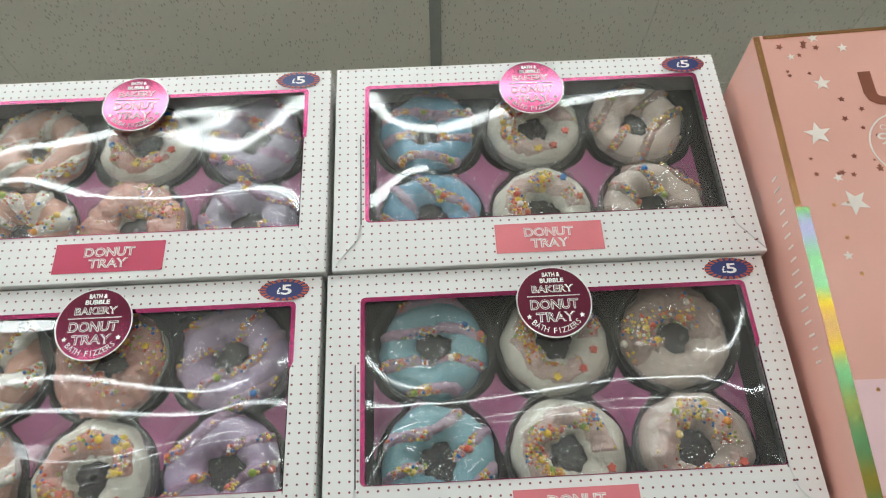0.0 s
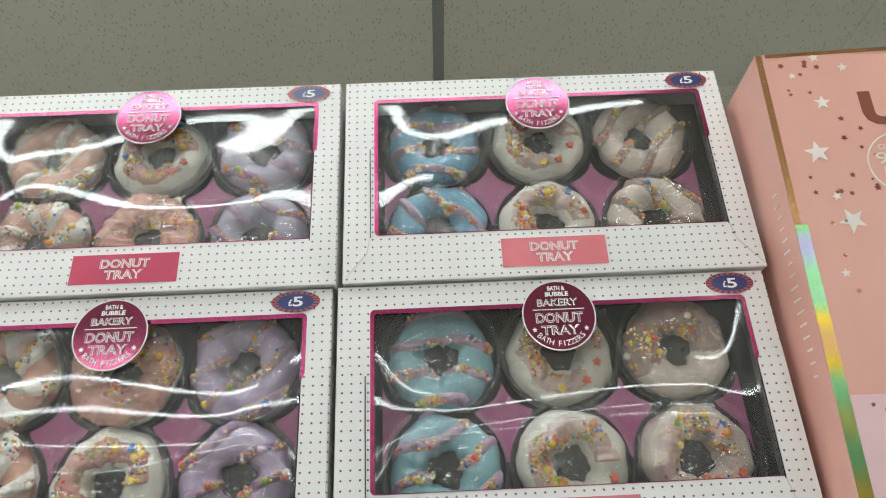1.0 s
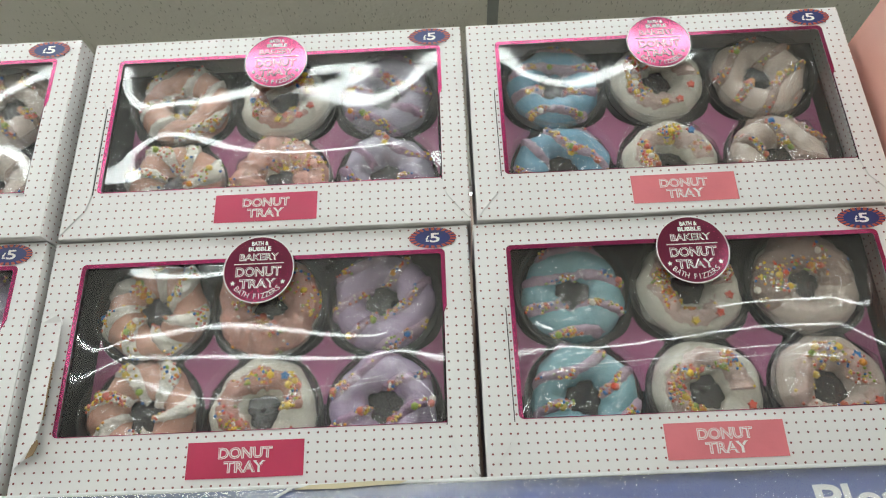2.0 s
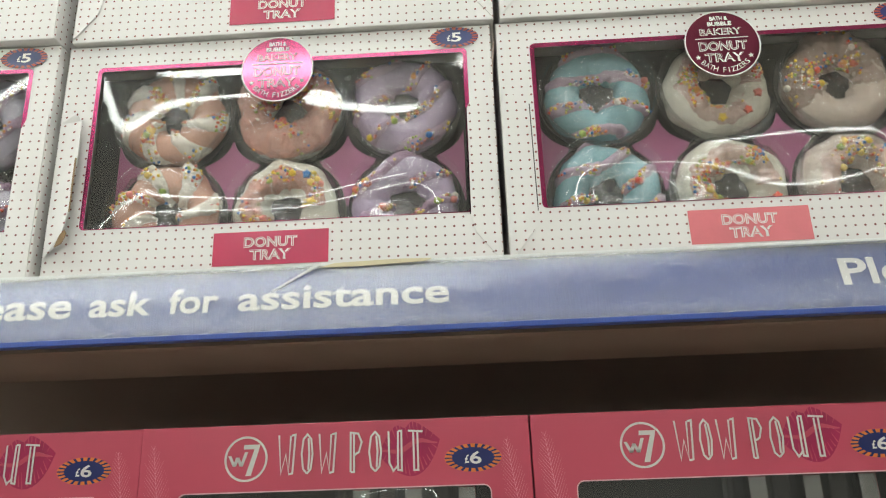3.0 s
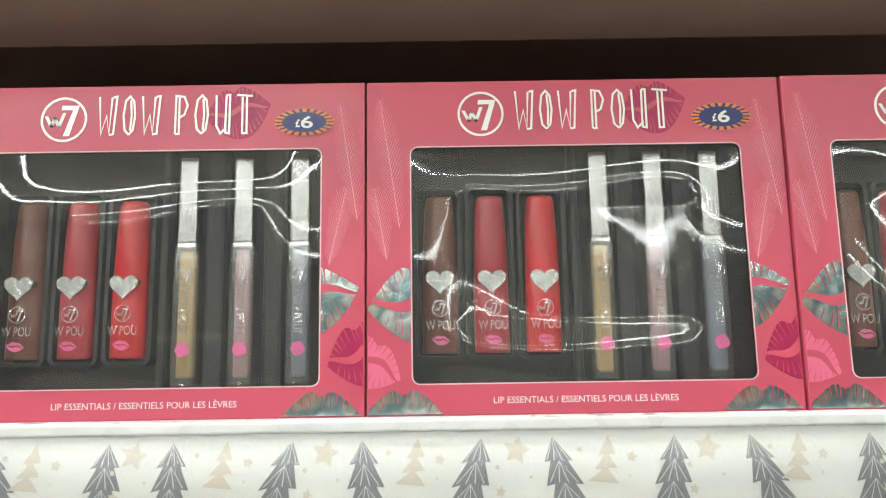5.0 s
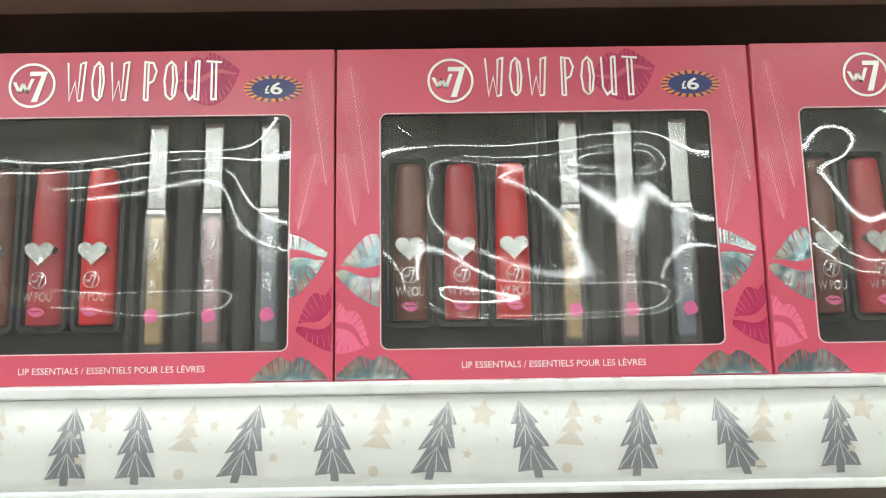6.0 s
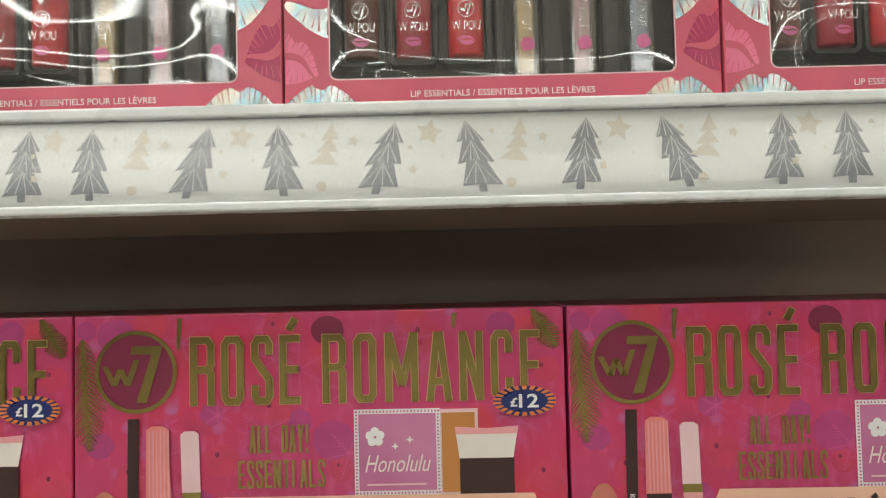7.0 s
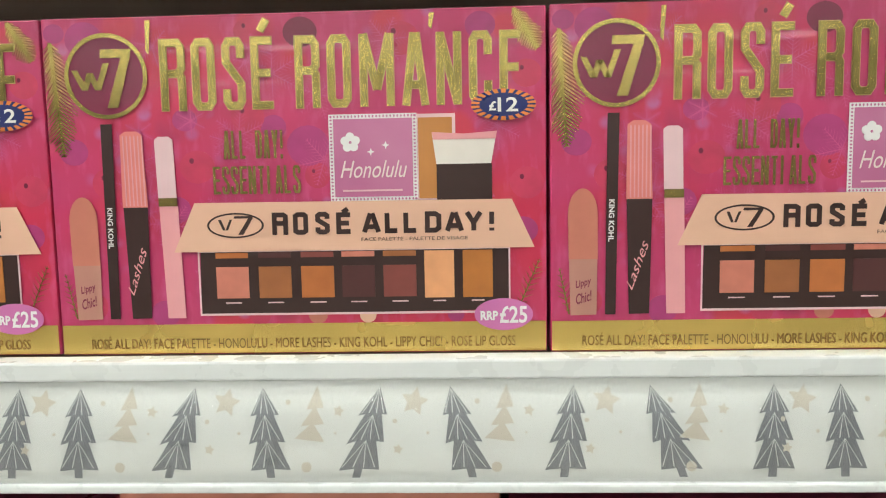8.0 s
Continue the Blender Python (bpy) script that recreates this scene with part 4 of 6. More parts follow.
def wrap(body, rng):
    """Tight clear wrap drawn over the front of a fizzer, flat across its hole and creased."""
    creases = [(rng.uniform(0, 6.28), rng.uniform(-0.022, 0.022), rng.uniform(0.0009, 0.0021) * rng.choice((-1, 1))) for _ in range(26)]
    pleats = [(rng.randint(7, 19), rng.uniform(0, 6.28)) for _ in range(3)]
    bm = bmesh.new()
    n, k = 110, 40
    rings = []
    for j in range(k + 1):
        rho = 0.0004 + (RING_R + TUBE_R + 0.0012) * j / k
        row = []
        for i in range(n):
            a = 2 * math.pi * i / n
            if rho < RING_R:
                y = -(TUBE_R + 0.0036) + 0.0035 * (1 - rho / RING_R) ** 2
            else:
                c = min(1.0, (rho - RING_R) / (TUBE_R + 0.0016))
                y = -(TUBE_R + 0.0036) * math.sqrt(max(0.0, 1 - c * c))
            x, z = rho * math.cos(a), rho * math.sin(a)
            for turn, off, high in creases:
                y += high * math.exp(-abs(x * math.cos(turn) + z * math.sin(turn) - off) / 0.0010)
            y += 0.0007 * (rho / 0.03) ** 2 * sum(math.sin(q * a + w) for q, w in pleats)
            row.append(bm.verts.new((x, y, z)))
        rings.append(row)
    for p, q in zip(rings, rings[1:]):
        for i in range(n):
            bm.faces.new((p[i], p[(i + 1) % n], q[(i + 1) % n], q[i]))
    sheet = part("wrap", bm, M["wrap"], body, "creased clear wrap", smooth=True)
    sheet.visible_shadow = False


def donut(parent, place, base, icing, style, seed, pearls):
    """A ring-shaped fizzer that faces the front: body, icing and sugar pearls."""
    rng = random.Random(seed)
    ph = [rng.uniform(0, 6.28) for _ in range(8)]
    tilt = rng.uniform(0.3, 2.6)

    shift = Vector((rng.uniform(0, 50), rng.uniform(0, 50), rng.uniform(0, 50)))

    def grain(a, b, scale):
        return noise.noise(Vector(torus_point(a, b)) * scale + shift)

    def lump(a, b):
        return 0.0011 * grain(a, b, 90) + 0.0005 * grain(a, b, 320) + 0.0009 * math.sin(3 * a + ph[0]) + 0.0006 * math.sin(5 * a + 2 * b + ph[1]) + 0.0005 * math.sin(9 * a - b + ph[2]) + (0.0008 * math.sin(6 * a + 1.3 * b + ph[5] + 1.2) if style == "twist" else 0.0)

    def cover(a, b):
        return laid(a, b) + 0.4 * grain(a, b, 130) + 0.25 * grain(a, b, 330)

    def laid(a, b):
        """How far the icing stands over the body, in parts of its thickness."""
        x, _, z = torus_point(a, b)
        edge = math.sin(b) - 0.25 + 0.16 * math.sin(4 * a + ph[3]) + 0.1 * math.sin(7 * a + ph[4])
        if style == "full":
            return min(1, edge * 3)
        if style == "ring":
            return min(1, 1.5 * (1 - abs(b - 1.80 - 0.16 * math.sin(3 * a + ph[5]) - 0.08 * math.sin(7 * a + ph[6])) / 0.62), 0.6 + 2.2 * math.cos(0.5 * (a - tilt)))
        if style == "half":
            u = (x * math.cos(tilt) + z * math.sin(tilt)) / RING_R
            return min(1, 1.4 * (u + 0.25) + 0.3 * math.sin(5 * a + ph[5]), edge * 3 + 0.3)
        if style == "twist":
            return min(1, 1.7 * math.sin(7 * a + 1.6 * b + ph[5] + 0.4 * math.sin(3 * a + ph[6])) - 0.05, edge * 3 + 0.6)
        u = (x * math.cos(tilt) + z * math.sin(tilt)) / (0.0185 if style == "ropes" else 0.0215)
        wave = math.sin(6.283 * u + ph[5] + 1.1 * math.sin(95 * (x * math.sin(tilt) - z * math.cos(tilt)) + ph[6]))
        return min(1, wave * 1.6 - (0.75 if style == "ropes" else 0.2), edge * 3 + 0.3)

    def skin(extra, n, k, b0, b1):
        bm = bmesh.new()
        grid = []
        for i in range(n):
            row = []
            for j in range(k + 1):
                a, b = 2 * math.pi * i / n, b0 + (b1 - b0) * j / k
                row.append(bm.verts.new(torus_point(a, b, lump(a, b) + extra(a, b))))
            grid.append(row)
        for i in range(n):
            for j in range(k):
                bm.faces.new((grid[i][j], grid[(i + 1) % n][j], grid[(i + 1) % n][j + 1], grid[i][j + 1]))
        return bm
    body = part("donut", skin(lambda a, b: 0.0, 56, 22, -math.pi, math.pi), FIZZ[base], parent, base + " ring-shaped bath fizzer in clear wrap", smooth=True)
    body.location = place
    part("icing", skin(lambda a, b: max(-0.0012, 0.0029 * cover(a, b)) + 0.0004 * math.sin(14 * a + 5 * b + ph[1]) * math.sin(9 * b - 4 * a + ph[2]), 150, 36, -0.15, math.pi + 0.15), FIZZ[icing], body, icing + " icing", smooth=True)
    bm = bmesh.new()
    made, tries = 0, 0
    while made < 3.2 * pearls and tries < 4000:
        tries += 1
        a, b = rng.uniform(0, 6.283), rng.uniform(0.5, 2.75)
        c = cover(a, b)
        if c < 0.25 or rng.random() > 0.30 + 1.6 * grain(a, b, 75):
            continue
        p = torus_point(a, b, lump(a, b) + 0.0028 * c + 0.0005)
        size = rng.choice((0.0009, 0.0010, 0.0012))
        if rng.random() < 0.03:
            size = 0.0026
        bmesh.ops.create_icosphere(bm, subdivisions=1, radius=size, matrix=Matrix.Translation(p) @ Matrix.Diagonal((1, 0.8, 1, 1)))
        made += 1
    part("sugar_pearls", bm, M["sprinkle"], body, "many coloured sugar pearls", smooth=True)
    if style == "ring":
        for k in range(4):
            a, b = -1.6 + 0.55 * k + rng.uniform(-0.1, 0.1) + (k == 3) * 0.9, 1.45 + rng.uniform(-0.1, 0.1)
            x, y, z = torus_point(a, b, 0.0024)
            bm = prism(bmesh.new(), star(x, z, 0.0030, 5, 0.6, rng.uniform(0, 72)), y - 0.0012, y + 0.0006)
            part("sugar_star", bm, M[("star_yellow", "star_red", "star_red", "star_blue")[k]], body, "small sugar star")
    wrap(body, rng)
    return body


BOX_W, BOX_H, BOX_D = 0.2675, 0.1560, 0.075
WIN = (0.0225, 0.0325, 0.2500, 0.1375)


def badge(parent, cx, cz, r, y):
    disc = flat("badge", oval(cx, cz, r, r, 56), y, M["foil_badge"], parent, "round burgundy foil badge with white writing", 0.0004)
    part("badge_rim", ring(bmesh.new(), oval(cx, cz, r * 0.965, r * 0.965, 56), oval(cx, cz, r, r, 56), y - 0.0003, y - 0.0001), M["white_ink"], disc, "white rim")
    u = r / 10
    lines = [("BATH &", cx - 2.4 * u, cz + 7.1 * u, cx + 2.4 * u, cz + 8.4 * u), ("BUBBLE", cx - 3.2 * u, cz + 5.4 * u, cx + 3.2 * u, cz + 6.7 * u),
             ("BAKERY", cx - 5.6 * u, cz + 2.6 * u, cx + 5.6 * u, cz + 4.7 * u), ("DONUT", cx - 6.4 * u, cz - 2.2 * u, cx + 6.4 * u, cz + 0.7 * u),
             ("TRAY", cx - 5.2 * u, cz - 5.6 * u, cx + 5.2 * u, cz - 2.9 * u)]
    bm = bmesh.new()
    for line in lines:
        letter(bm, line[0], rect(*line[1:]), y - 0.0003, 0.04)
    chars = "BATH FIZZERS"
    for i, ch in enumerate(chars):
        if ch == " ":
            continue
        a = radians(-90 + (i - (len(chars) - 1) / 2) * 8.2)
        aspect = glyphs(ch)[2]
        h = 1.5 * u
        w = min(h * aspect, 1.15 * u)
        mx, mz = cx + 8.0 * u * math.cos(a), cz + 8.0 * u * math.sin(a)
        letter(bm, ch, turned(rect(mx - w / 2, mz - h / 2, mx + w / 2, mz + h / 2), mx, mz, math.degrees(a) + 90), y - 0.0003)
    for sgn in (-1, 1):
        a = radians(-90 + sgn * 60)
        pts = star(cx + 8.0 * u * math.cos(a), cz + 8.0 * u * math.sin(a), 0.8 * u)
        vs = [bm.verts.new((x, y - 0.0003, z)) for x, z in pts]
        bm.faces.new(vs)
    vs = [bm.verts.new((x, y - 0.0003, z)) for x, z in rect(cx - 7 * u, cz + 1.5 * u, cx + 7 * u, cz + 1.75 * u)]
    bm.faces.new(vs)
    part("lettering", bm, M["white_glint"], disc)
    bm = bmesh.new()
    for line in lines[2:]:
        x0, z0, x1, z1 = line[1:]
        letter(bm, line[0], rect(x0 + 0.2 * u, z0 + 0.2 * u, x1 - 0.2 * u, z1 - 0.2 * u), y - 0.0006, -0.02)
    part("inline", bm, M["foil_badge"], disc, "burgundy line inside the letters")
    return disc


def torn_tab(box):
    """A side tab that has come loose: it stands away from the front, its foot torn to bare board."""
    edge = [(0.0160, 0.0270), (0.0150, 0.0300), (0.0168, 0.0420), (0.0166, 0.0600), (0.0172, 0.0800), (0.0166, 0.1010), (0.0140, 0.1060)]
    bm = bmesh.new()
    left = [bm.verts.new((0.0010, -0.0009, z)) for z in (0.0150, 0.0280, 0.0420, 0.0600, 0.0800, 0.1020, 0.1085)]
    right = [bm.verts.new((x, -0.0065 - 0.0012 * math.sin(i), z)) for i, (x, z) in enumerate(edge)]
    inner = [bm.verts.new((x - 0.0002, -0.0053 - 0.0012 * math.sin(i), z)) for i, (x, z) in enumerate(edge)]
    for a, b in ((left, right), (right, inner)):
        for i in range(6):
            bm.faces.new((a[i], a[i + 1], b[i + 1], b[i]))
    tab = part("side_tab", bm, M["dots"], box, "loose side tab of the carton")
    bm = bmesh.new()
    prism(bm, [(0.0110, 0.0205), (0.0150, 0.0225), (0.0172, 0.0285), (0.0160, 0.0310), (0.0135, 0.0280)], -0.0072, -0.0066)
    part("torn_edge", bm, M["kraft"], tab, "torn brown edge of bare board")
    slab("bare_edge", (0.0164, -0.0069, 0.042, 0.0172, -0.0062, 0.076), M["kraft"], tab, "worn brown edge")


def donut_box(m, label, tint, fillings, seed, sticker_rim):
    sink = -0.0030 if seed % 2 else -0.0012
    box = thing("bath_fizzer_box", m, label, "gift box", "boxes of bath fizzers")
    part("carton", carton(bmesh.new(), BOX_W, BOX_H, BOX_D, WIN, 0.002), M["dots"], box, "white board carton with tiny foil dots")
    # foil line round the window
    x0, z0, x1, z1 = WIN
    part("window_border", ring(bmesh.new(), rounded(x0 + 0.0002, z0 + 0.0002, x1 - 0.0002, z1 - 0.0002, 0.002), rounded(x0 - 0.0024, z0 - 0.0002, x1 + 0.0024, z1 + 0.0026, 0.003), -0.0003, -0.0001), M["foil_pink"], box, "magenta foil window border")
    # dark tray behind the window, with pink card between the wells
    slab("tray", (0.004, 0.034, 0.004, BOX_W - 0.004, 0.036, BOX_H - 0.004), M["tray_dark"], box, "dark card tray")
    columns, levels = (0.0625, 0.1370, 0.2110), (0.1135, 0.0465)
    heights = np.linspace(0.050, 0.097, 15)
    for cx, west, east in ((0.0253, 0.0, 1.0), (0.0998, 1.0, 1.0), (0.1740, 1.0, 1.0), (0.2482, 1.0, 0.0)):
        half = [0.0372 - math.sqrt(max(0.0, 0.0372 ** 2 - (z - (levels[1] if z < 0.08 else levels[0])) ** 2)) + 0.0008 for z in heights]
        half = [d * min(1.0, (0.0985 - z) / 0.022) for d, z in zip(half, heights)]
        outline = [(cx + east * d, z) for d, z in zip(half, heights)] + [(cx - west * d, z) for d, z in reversed(list(zip(half, heights)))]
        flat("pink_card", outline, 0.0255, M["pink_insert"], box, "pink card between the wells", 0.0015)
    for row, level in enumerate(levels):
        for col, cx in enumerate(columns):
            base, icing, style, pearls = fillings[row * 3 + col]
            donut(box, (cx, 0.0240, level), base, icing, style, seed * 10 + row * 3 + col, pearls)
            bm = bmesh.new()
            n = 48
            ringline = [[bm.verts.new((cx + (0.0362 + dr) * math.cos(2 * math.pi * i / n), y, level + (0.0362 + dr) * math.sin(2 * math.pi * i / n))) for i in range(n)] for dr, y in ((0.0016, 0.0135), (0.0, 0.0115), (-0.0009, 0.0135), (-0.0006, 0.031))]
            for a, b in zip(ringline, ringline[1:]):
                for i in range(n):
                    bm.faces.new((a[i], a[(i + 1) % n], b[(i + 1) % n], b[i]))
            flat("well", oval(cx, level, 0.0362, 0.0362, 48), 0.0250, M["tray_dark"], box, "dark round well", 0.0015)
            rim = part("well_rim", bm, M["blister"], box, "clear moulded rim of a well", smooth=True)
            rim.visible_shadow = False
    film_sheet("window_film", x0 - 0.002, z0 - 0.002, x1 + 0.002, z1 + 0.002, 0.0012, 0.0022, sink, seed, box, M["film"])
    # side tabs, cut and standing a little proud
    lift = 0.0012 if seed % 2 else 0.0008
    for side in (0, 1):
        def fx(v):
            return v if side == 0 else BOX_W - v
        tab = [(fx(0.0008), 0.002), (fx(0.0150), 0.020), (fx(0.0172), 0.0305), (fx(0.0168), 0.098), (fx(0.0145), 0.1035), (fx(0.0008), 0.1065)]
        if seed == 3 and side == 0:
            torn_tab(box)
            continue
        flat("side_tab", tab, -lift, M["dots"], box, "folded side tab of the carton", lift - 0.0001)
        slit = [(fx(0.0173), 0.031), (fx(0.0179), 0.031), (fx(0.0175), 0.099), (fx(0.0169), 0.099)]
        flat("slit", slit, -0.0003, M["dark_slot"], box, "dark cut slit", 0.0002)
    label_ob = flat("label", rect(0.1010, 0.0065, 0.1680, 0.0265), -0.0004, M[tint], box, "printed product label")
    writing("lettering", [("DONUT", 0.1190, 0.0168, 0.1500, 0.0232), ("TRAY", 0.1225, 0.0092, 0.1465, 0.0156)], -0.0007, M["white_glint"], label_ob, 0.0004)
    writing("inline", [("DONUT", 0.1194, 0.0172, 0.1496, 0.0228), ("TRAY", 0.1229, 0.0096, 0.1461, 0.0152)], -0.0010, M[tint], label_ob, -0.0002)
    badge(box, 0.1352, 0.1305, 0.0225, -0.0036)
    price_sticker(box, "£5", 0.2450, 0.1478, 0.0152, 0.0072, -0.0005, M[sticker_rim], M["navy"])
    return box


COOL = [("blue", "lilac", "ropes", 60), ("cream", "pinkish", "ring", 80), ("beige", "taupe", "ropes", 60), ("blue", "lilac", "ropes", 60), ("cream", "pinkish", "ring", 90), ("beige", "taupe", "ropes", 50)]
COOL_LOW = [("teal", "lilac", "ropes", 50), ("cream", "pinkish", "ring", 90), ("beige", "taupe", "half", 60), ("teal", "lilac", "ropes", 50), ("cream", "pinkish", "ring", 90), ("beige", "pinkish", "ring", 60)]
WARM = [("peach", "white", "ropes", 60), ("cream", "pink", "ring", 80), ("lavender", "mauve", "ropes", 60), ("peach", "white", "twist", 50), ("cream", "pink", "full", 60), ("lavender", "mauve", "ropes", 70)]
WARM_LOW = [("peach", "white", "twist", 100), ("cream", "pink", "full", 90), ("purple", "lilac", "ropes", 50), ("peach", "white", "twist", 60), ("cream", "pink", "ring", 70), ("purple", "mauve", "ropes", 60)]

donut_box(pose(0.0310, -0.0105, TOP_Z), "white dotted box of blue, cream and beige bath fizzers", "label_pink", COOL_LOW, 1, "brick")
donut_box(pose(0.0340, -0.0135, TOP_Z + BOX_H + 0.0012), "white dotted box of bright blue and cream bath fizzers, stacked", "label_pink", COOL, 2, "brick")
donut_box(pose(-0.2400, -0.0100, TOP_Z), "white dotted box of peach and purple bath fizzers, its tab torn", "label_red", WARM_LOW, 3, "brick")
donut_box(pose(-0.2375, -0.0135, TOP_Z + BOX_H + 0.0012), "white dotted box of peach and lavender bath fizzers, stacked", "label_red", WARM, 4, "brick")
donut_box(pose(-0.5115, -0.0140, TOP_Z), "white dotted box of peach and lavender fizzers at the row's end", "label_red", WARM, 5, "brick")
donut_box(pose(-0.5120, -0.0200, TOP_Z + BOX_H + 0.0012), "white dotted box of blue and beige fizzers at the row's end", "label_pink", COOL, 6, "brick")


# ---- the tall blush box beside them ----


def blush_box():
    w, h, d = 0.26, 0.280, 0.075
    box = thing("blush_gift_box", pose(0.3000, -0.040, TOP_Z + 0.0085, 3.5, 1.6, -5), "tall blush pink gift box with foil stars and holographic edge", "gift box")
    part("carton", carton(bmesh.new(), w, h, d), M["unit_pink"], box)
    slab("gold_edge", (0.0002, -0.0004, 0.16, 0.0040, -0.0001, h - 0.001), M["rose_gold"], box, "rose gold foil edge")
    slab("rainbow_edge", (0.0002, -0.0004, 0.0005, 0.0075, -0.0001, 0.159), M["holo"], box, "rainbow foil edge")
    slab("top_edge", (0.0062, -0.0004, h - 0.003, w - 0.0005, -0.0001, h - 0.0006), M["rose_gold"], box, "rose gold foil edge")
    rng = random.Random(11)
    for x, z, r in ((0.0340, 0.241, 0.0055), (0.0235, 0.2060, 0.0082), (0.0335, 0.160, 0.0085), (0.040, 0.078, 0.0080), (0.052, 0.266, 0.0034), (0.020, 0.262, 0.0026), (0.060, 0.150, 0.0034), (0.022, 0.128, 0.0030), (0.036, 0.275, 0.0036), (0.028, 0.176, 0.0030), (0.062, 0.106, 0.004)):
        flat("star_print", star(x, z, r, 5, 0.42, rng.uniform(60, 120)), -0.0003, M["star_white"], box, "pearl white star")
    for _ in range(24):
        x, z = rng.uniform(0.012, 0.075), rng.uniform(0.17, 0.272)
        flat("small_star", star(x, z, rng.uniform(0.0010, 0.0023), 5, 0.5, rng.uniform(0, 90)), -0.0003, M["copper_ink"], box, "small copper star")
    for _ in range(16):
        x, z = rng.uniform(0.012, 0.075), rng.uniform(0.05, 0.17)
        flat("confetti", oval(x, z, 0.0011, 0.0011, 10), -0.0003, M["rose_gold"], box, "foil confetti dot")
    writing("title", [("U", 0.0560, 0.222, 0.0820, 0.247)], -0.0004, M["copper_ink"], box, 0.0022)
    seal = part("seal", ring(bmesh.new(), oval(0.0720, 0.1955, 0.0205, 0.0205), oval(0.0720, 0.1955, 0.0215, 0.0215), -0.0004, -0.0002), M["star_white"], box, "thin round white seal")
    writing("lettering", [("OVER", 0.0590, 0.2055, 0.0730, 0.2090), ("95", 0.0560, 0.1955, 0.0710, 0.2035), ("NAT", 0.0590, 0.1895, 0.0710, 0.1935), ("ING", 0.0605, 0.1840, 0.0710, 0.1880)], -0.0004, M["star_white"], seal)
    flat("ornament", oval(0.094, 0.138, 0.034, 0.034), -0.0002, M["lilac"], box, "round lilac print")
    flat("panel", rect(0.0078, 0.004, w - 0.002, 0.060), -0.0002, M["rose_pale"], box, "paler pink lower panel")
    bm = bmesh.new()
    for i in range(16):
        z = 0.185 - i * 0.0075
        a = 0.006 + 0.004 * rng.random()
        block(bm, -0.0004, 0.012, z, -0.0001, 0.012 + a, z + 0.0012)
    part("side_writing", bm, M["star_white"], box, "faint pale script that cannot be read")
    return box


blush_box()

# ---- lip gift boxes on the middle shelf ----

LIP_W, LIP_H, LIP_D = 0.2112, 0.1680, 0.045
LIP_WIN = (0.0225, 0.0155, 0.1890, 0.1330)


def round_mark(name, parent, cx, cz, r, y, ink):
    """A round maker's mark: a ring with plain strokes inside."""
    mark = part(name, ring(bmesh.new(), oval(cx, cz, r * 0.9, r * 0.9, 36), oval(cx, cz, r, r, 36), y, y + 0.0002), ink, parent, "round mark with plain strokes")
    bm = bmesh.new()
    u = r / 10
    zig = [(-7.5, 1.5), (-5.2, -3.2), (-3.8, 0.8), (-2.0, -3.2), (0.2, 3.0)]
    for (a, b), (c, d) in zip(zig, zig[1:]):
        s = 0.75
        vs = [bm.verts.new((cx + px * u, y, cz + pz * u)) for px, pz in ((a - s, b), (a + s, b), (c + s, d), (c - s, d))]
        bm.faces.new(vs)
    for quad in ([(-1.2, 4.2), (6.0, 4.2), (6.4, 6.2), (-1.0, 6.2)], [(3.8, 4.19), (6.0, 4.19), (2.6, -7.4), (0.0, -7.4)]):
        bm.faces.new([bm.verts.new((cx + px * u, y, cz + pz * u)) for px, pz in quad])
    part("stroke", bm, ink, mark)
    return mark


def lip_tube(parent, x, z, material, label):
    """A stubby lip crayon with a heart, a mark and a kiss printed on it."""
    bm = bmesh.new()
    n = 20
    profile = [(0.0086, 0.0), (0.0090, 0.001), (0.0090, 0.034), (0.0087, 0.0345), (0.0089, 0.036), (0.0084, 0.060), (0.0073, 0.0785), (0.0062, 0.0805), (0.0, 0.0806)]
    loops = [[bm.verts.new((r * math.cos(2 * math.pi * i / n), 0.8 * r * math.sin(2 * math.pi * i / n), h)) for i in range(n)] for r, h in profile[:-1]]
    for a, b in zip(loops, loops[1:]):
        for i in range(n):
            bm.faces.new((a[i], a[(i + 1) % n], b[(i + 1) % n], b[i]))
    bm.faces.new(loops[0])
    bm.faces.new(loops[-1])
    tube = part("lip_tube", bm, material, parent, label, smooth=True)
    tube.location = (x, 0.0165, z)
    y = -0.0078
    hs = [(0.0072 * (16 * math.sin(t) ** 3) / 16, 0.0365 + 0.0068 * (13 * math.cos(t) - 5 * math.cos(2 * t) - 2 * math.cos(3 * t) - math.cos(4 * t)) / 16) for t in np.linspace(0, 2 * math.pi, 28)[:-1]]
    bm = bmesh.new()
    prism(bm, hs, y - 0.0012, y + 0.003)
    part("heart", bm, M["heart_foil"], tube, "silver foil heart")
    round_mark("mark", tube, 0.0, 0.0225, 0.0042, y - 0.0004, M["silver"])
    writing("lettering", [("W POU", -0.0072, 0.0118, 0.0072, 0.0165)], y - 0.0002, M["silver"], tube)
    flat("kiss_print", lips(0, 0.0068, 0.0090, 0.0052, -8), y - 0.0004, M["kiss"], tube, "pink kiss print")
    flat("mouth_line", mouth(0, 0.0068, 0.0090, 0.0080, -8), y - 0.0006, material, tube)
    return tube


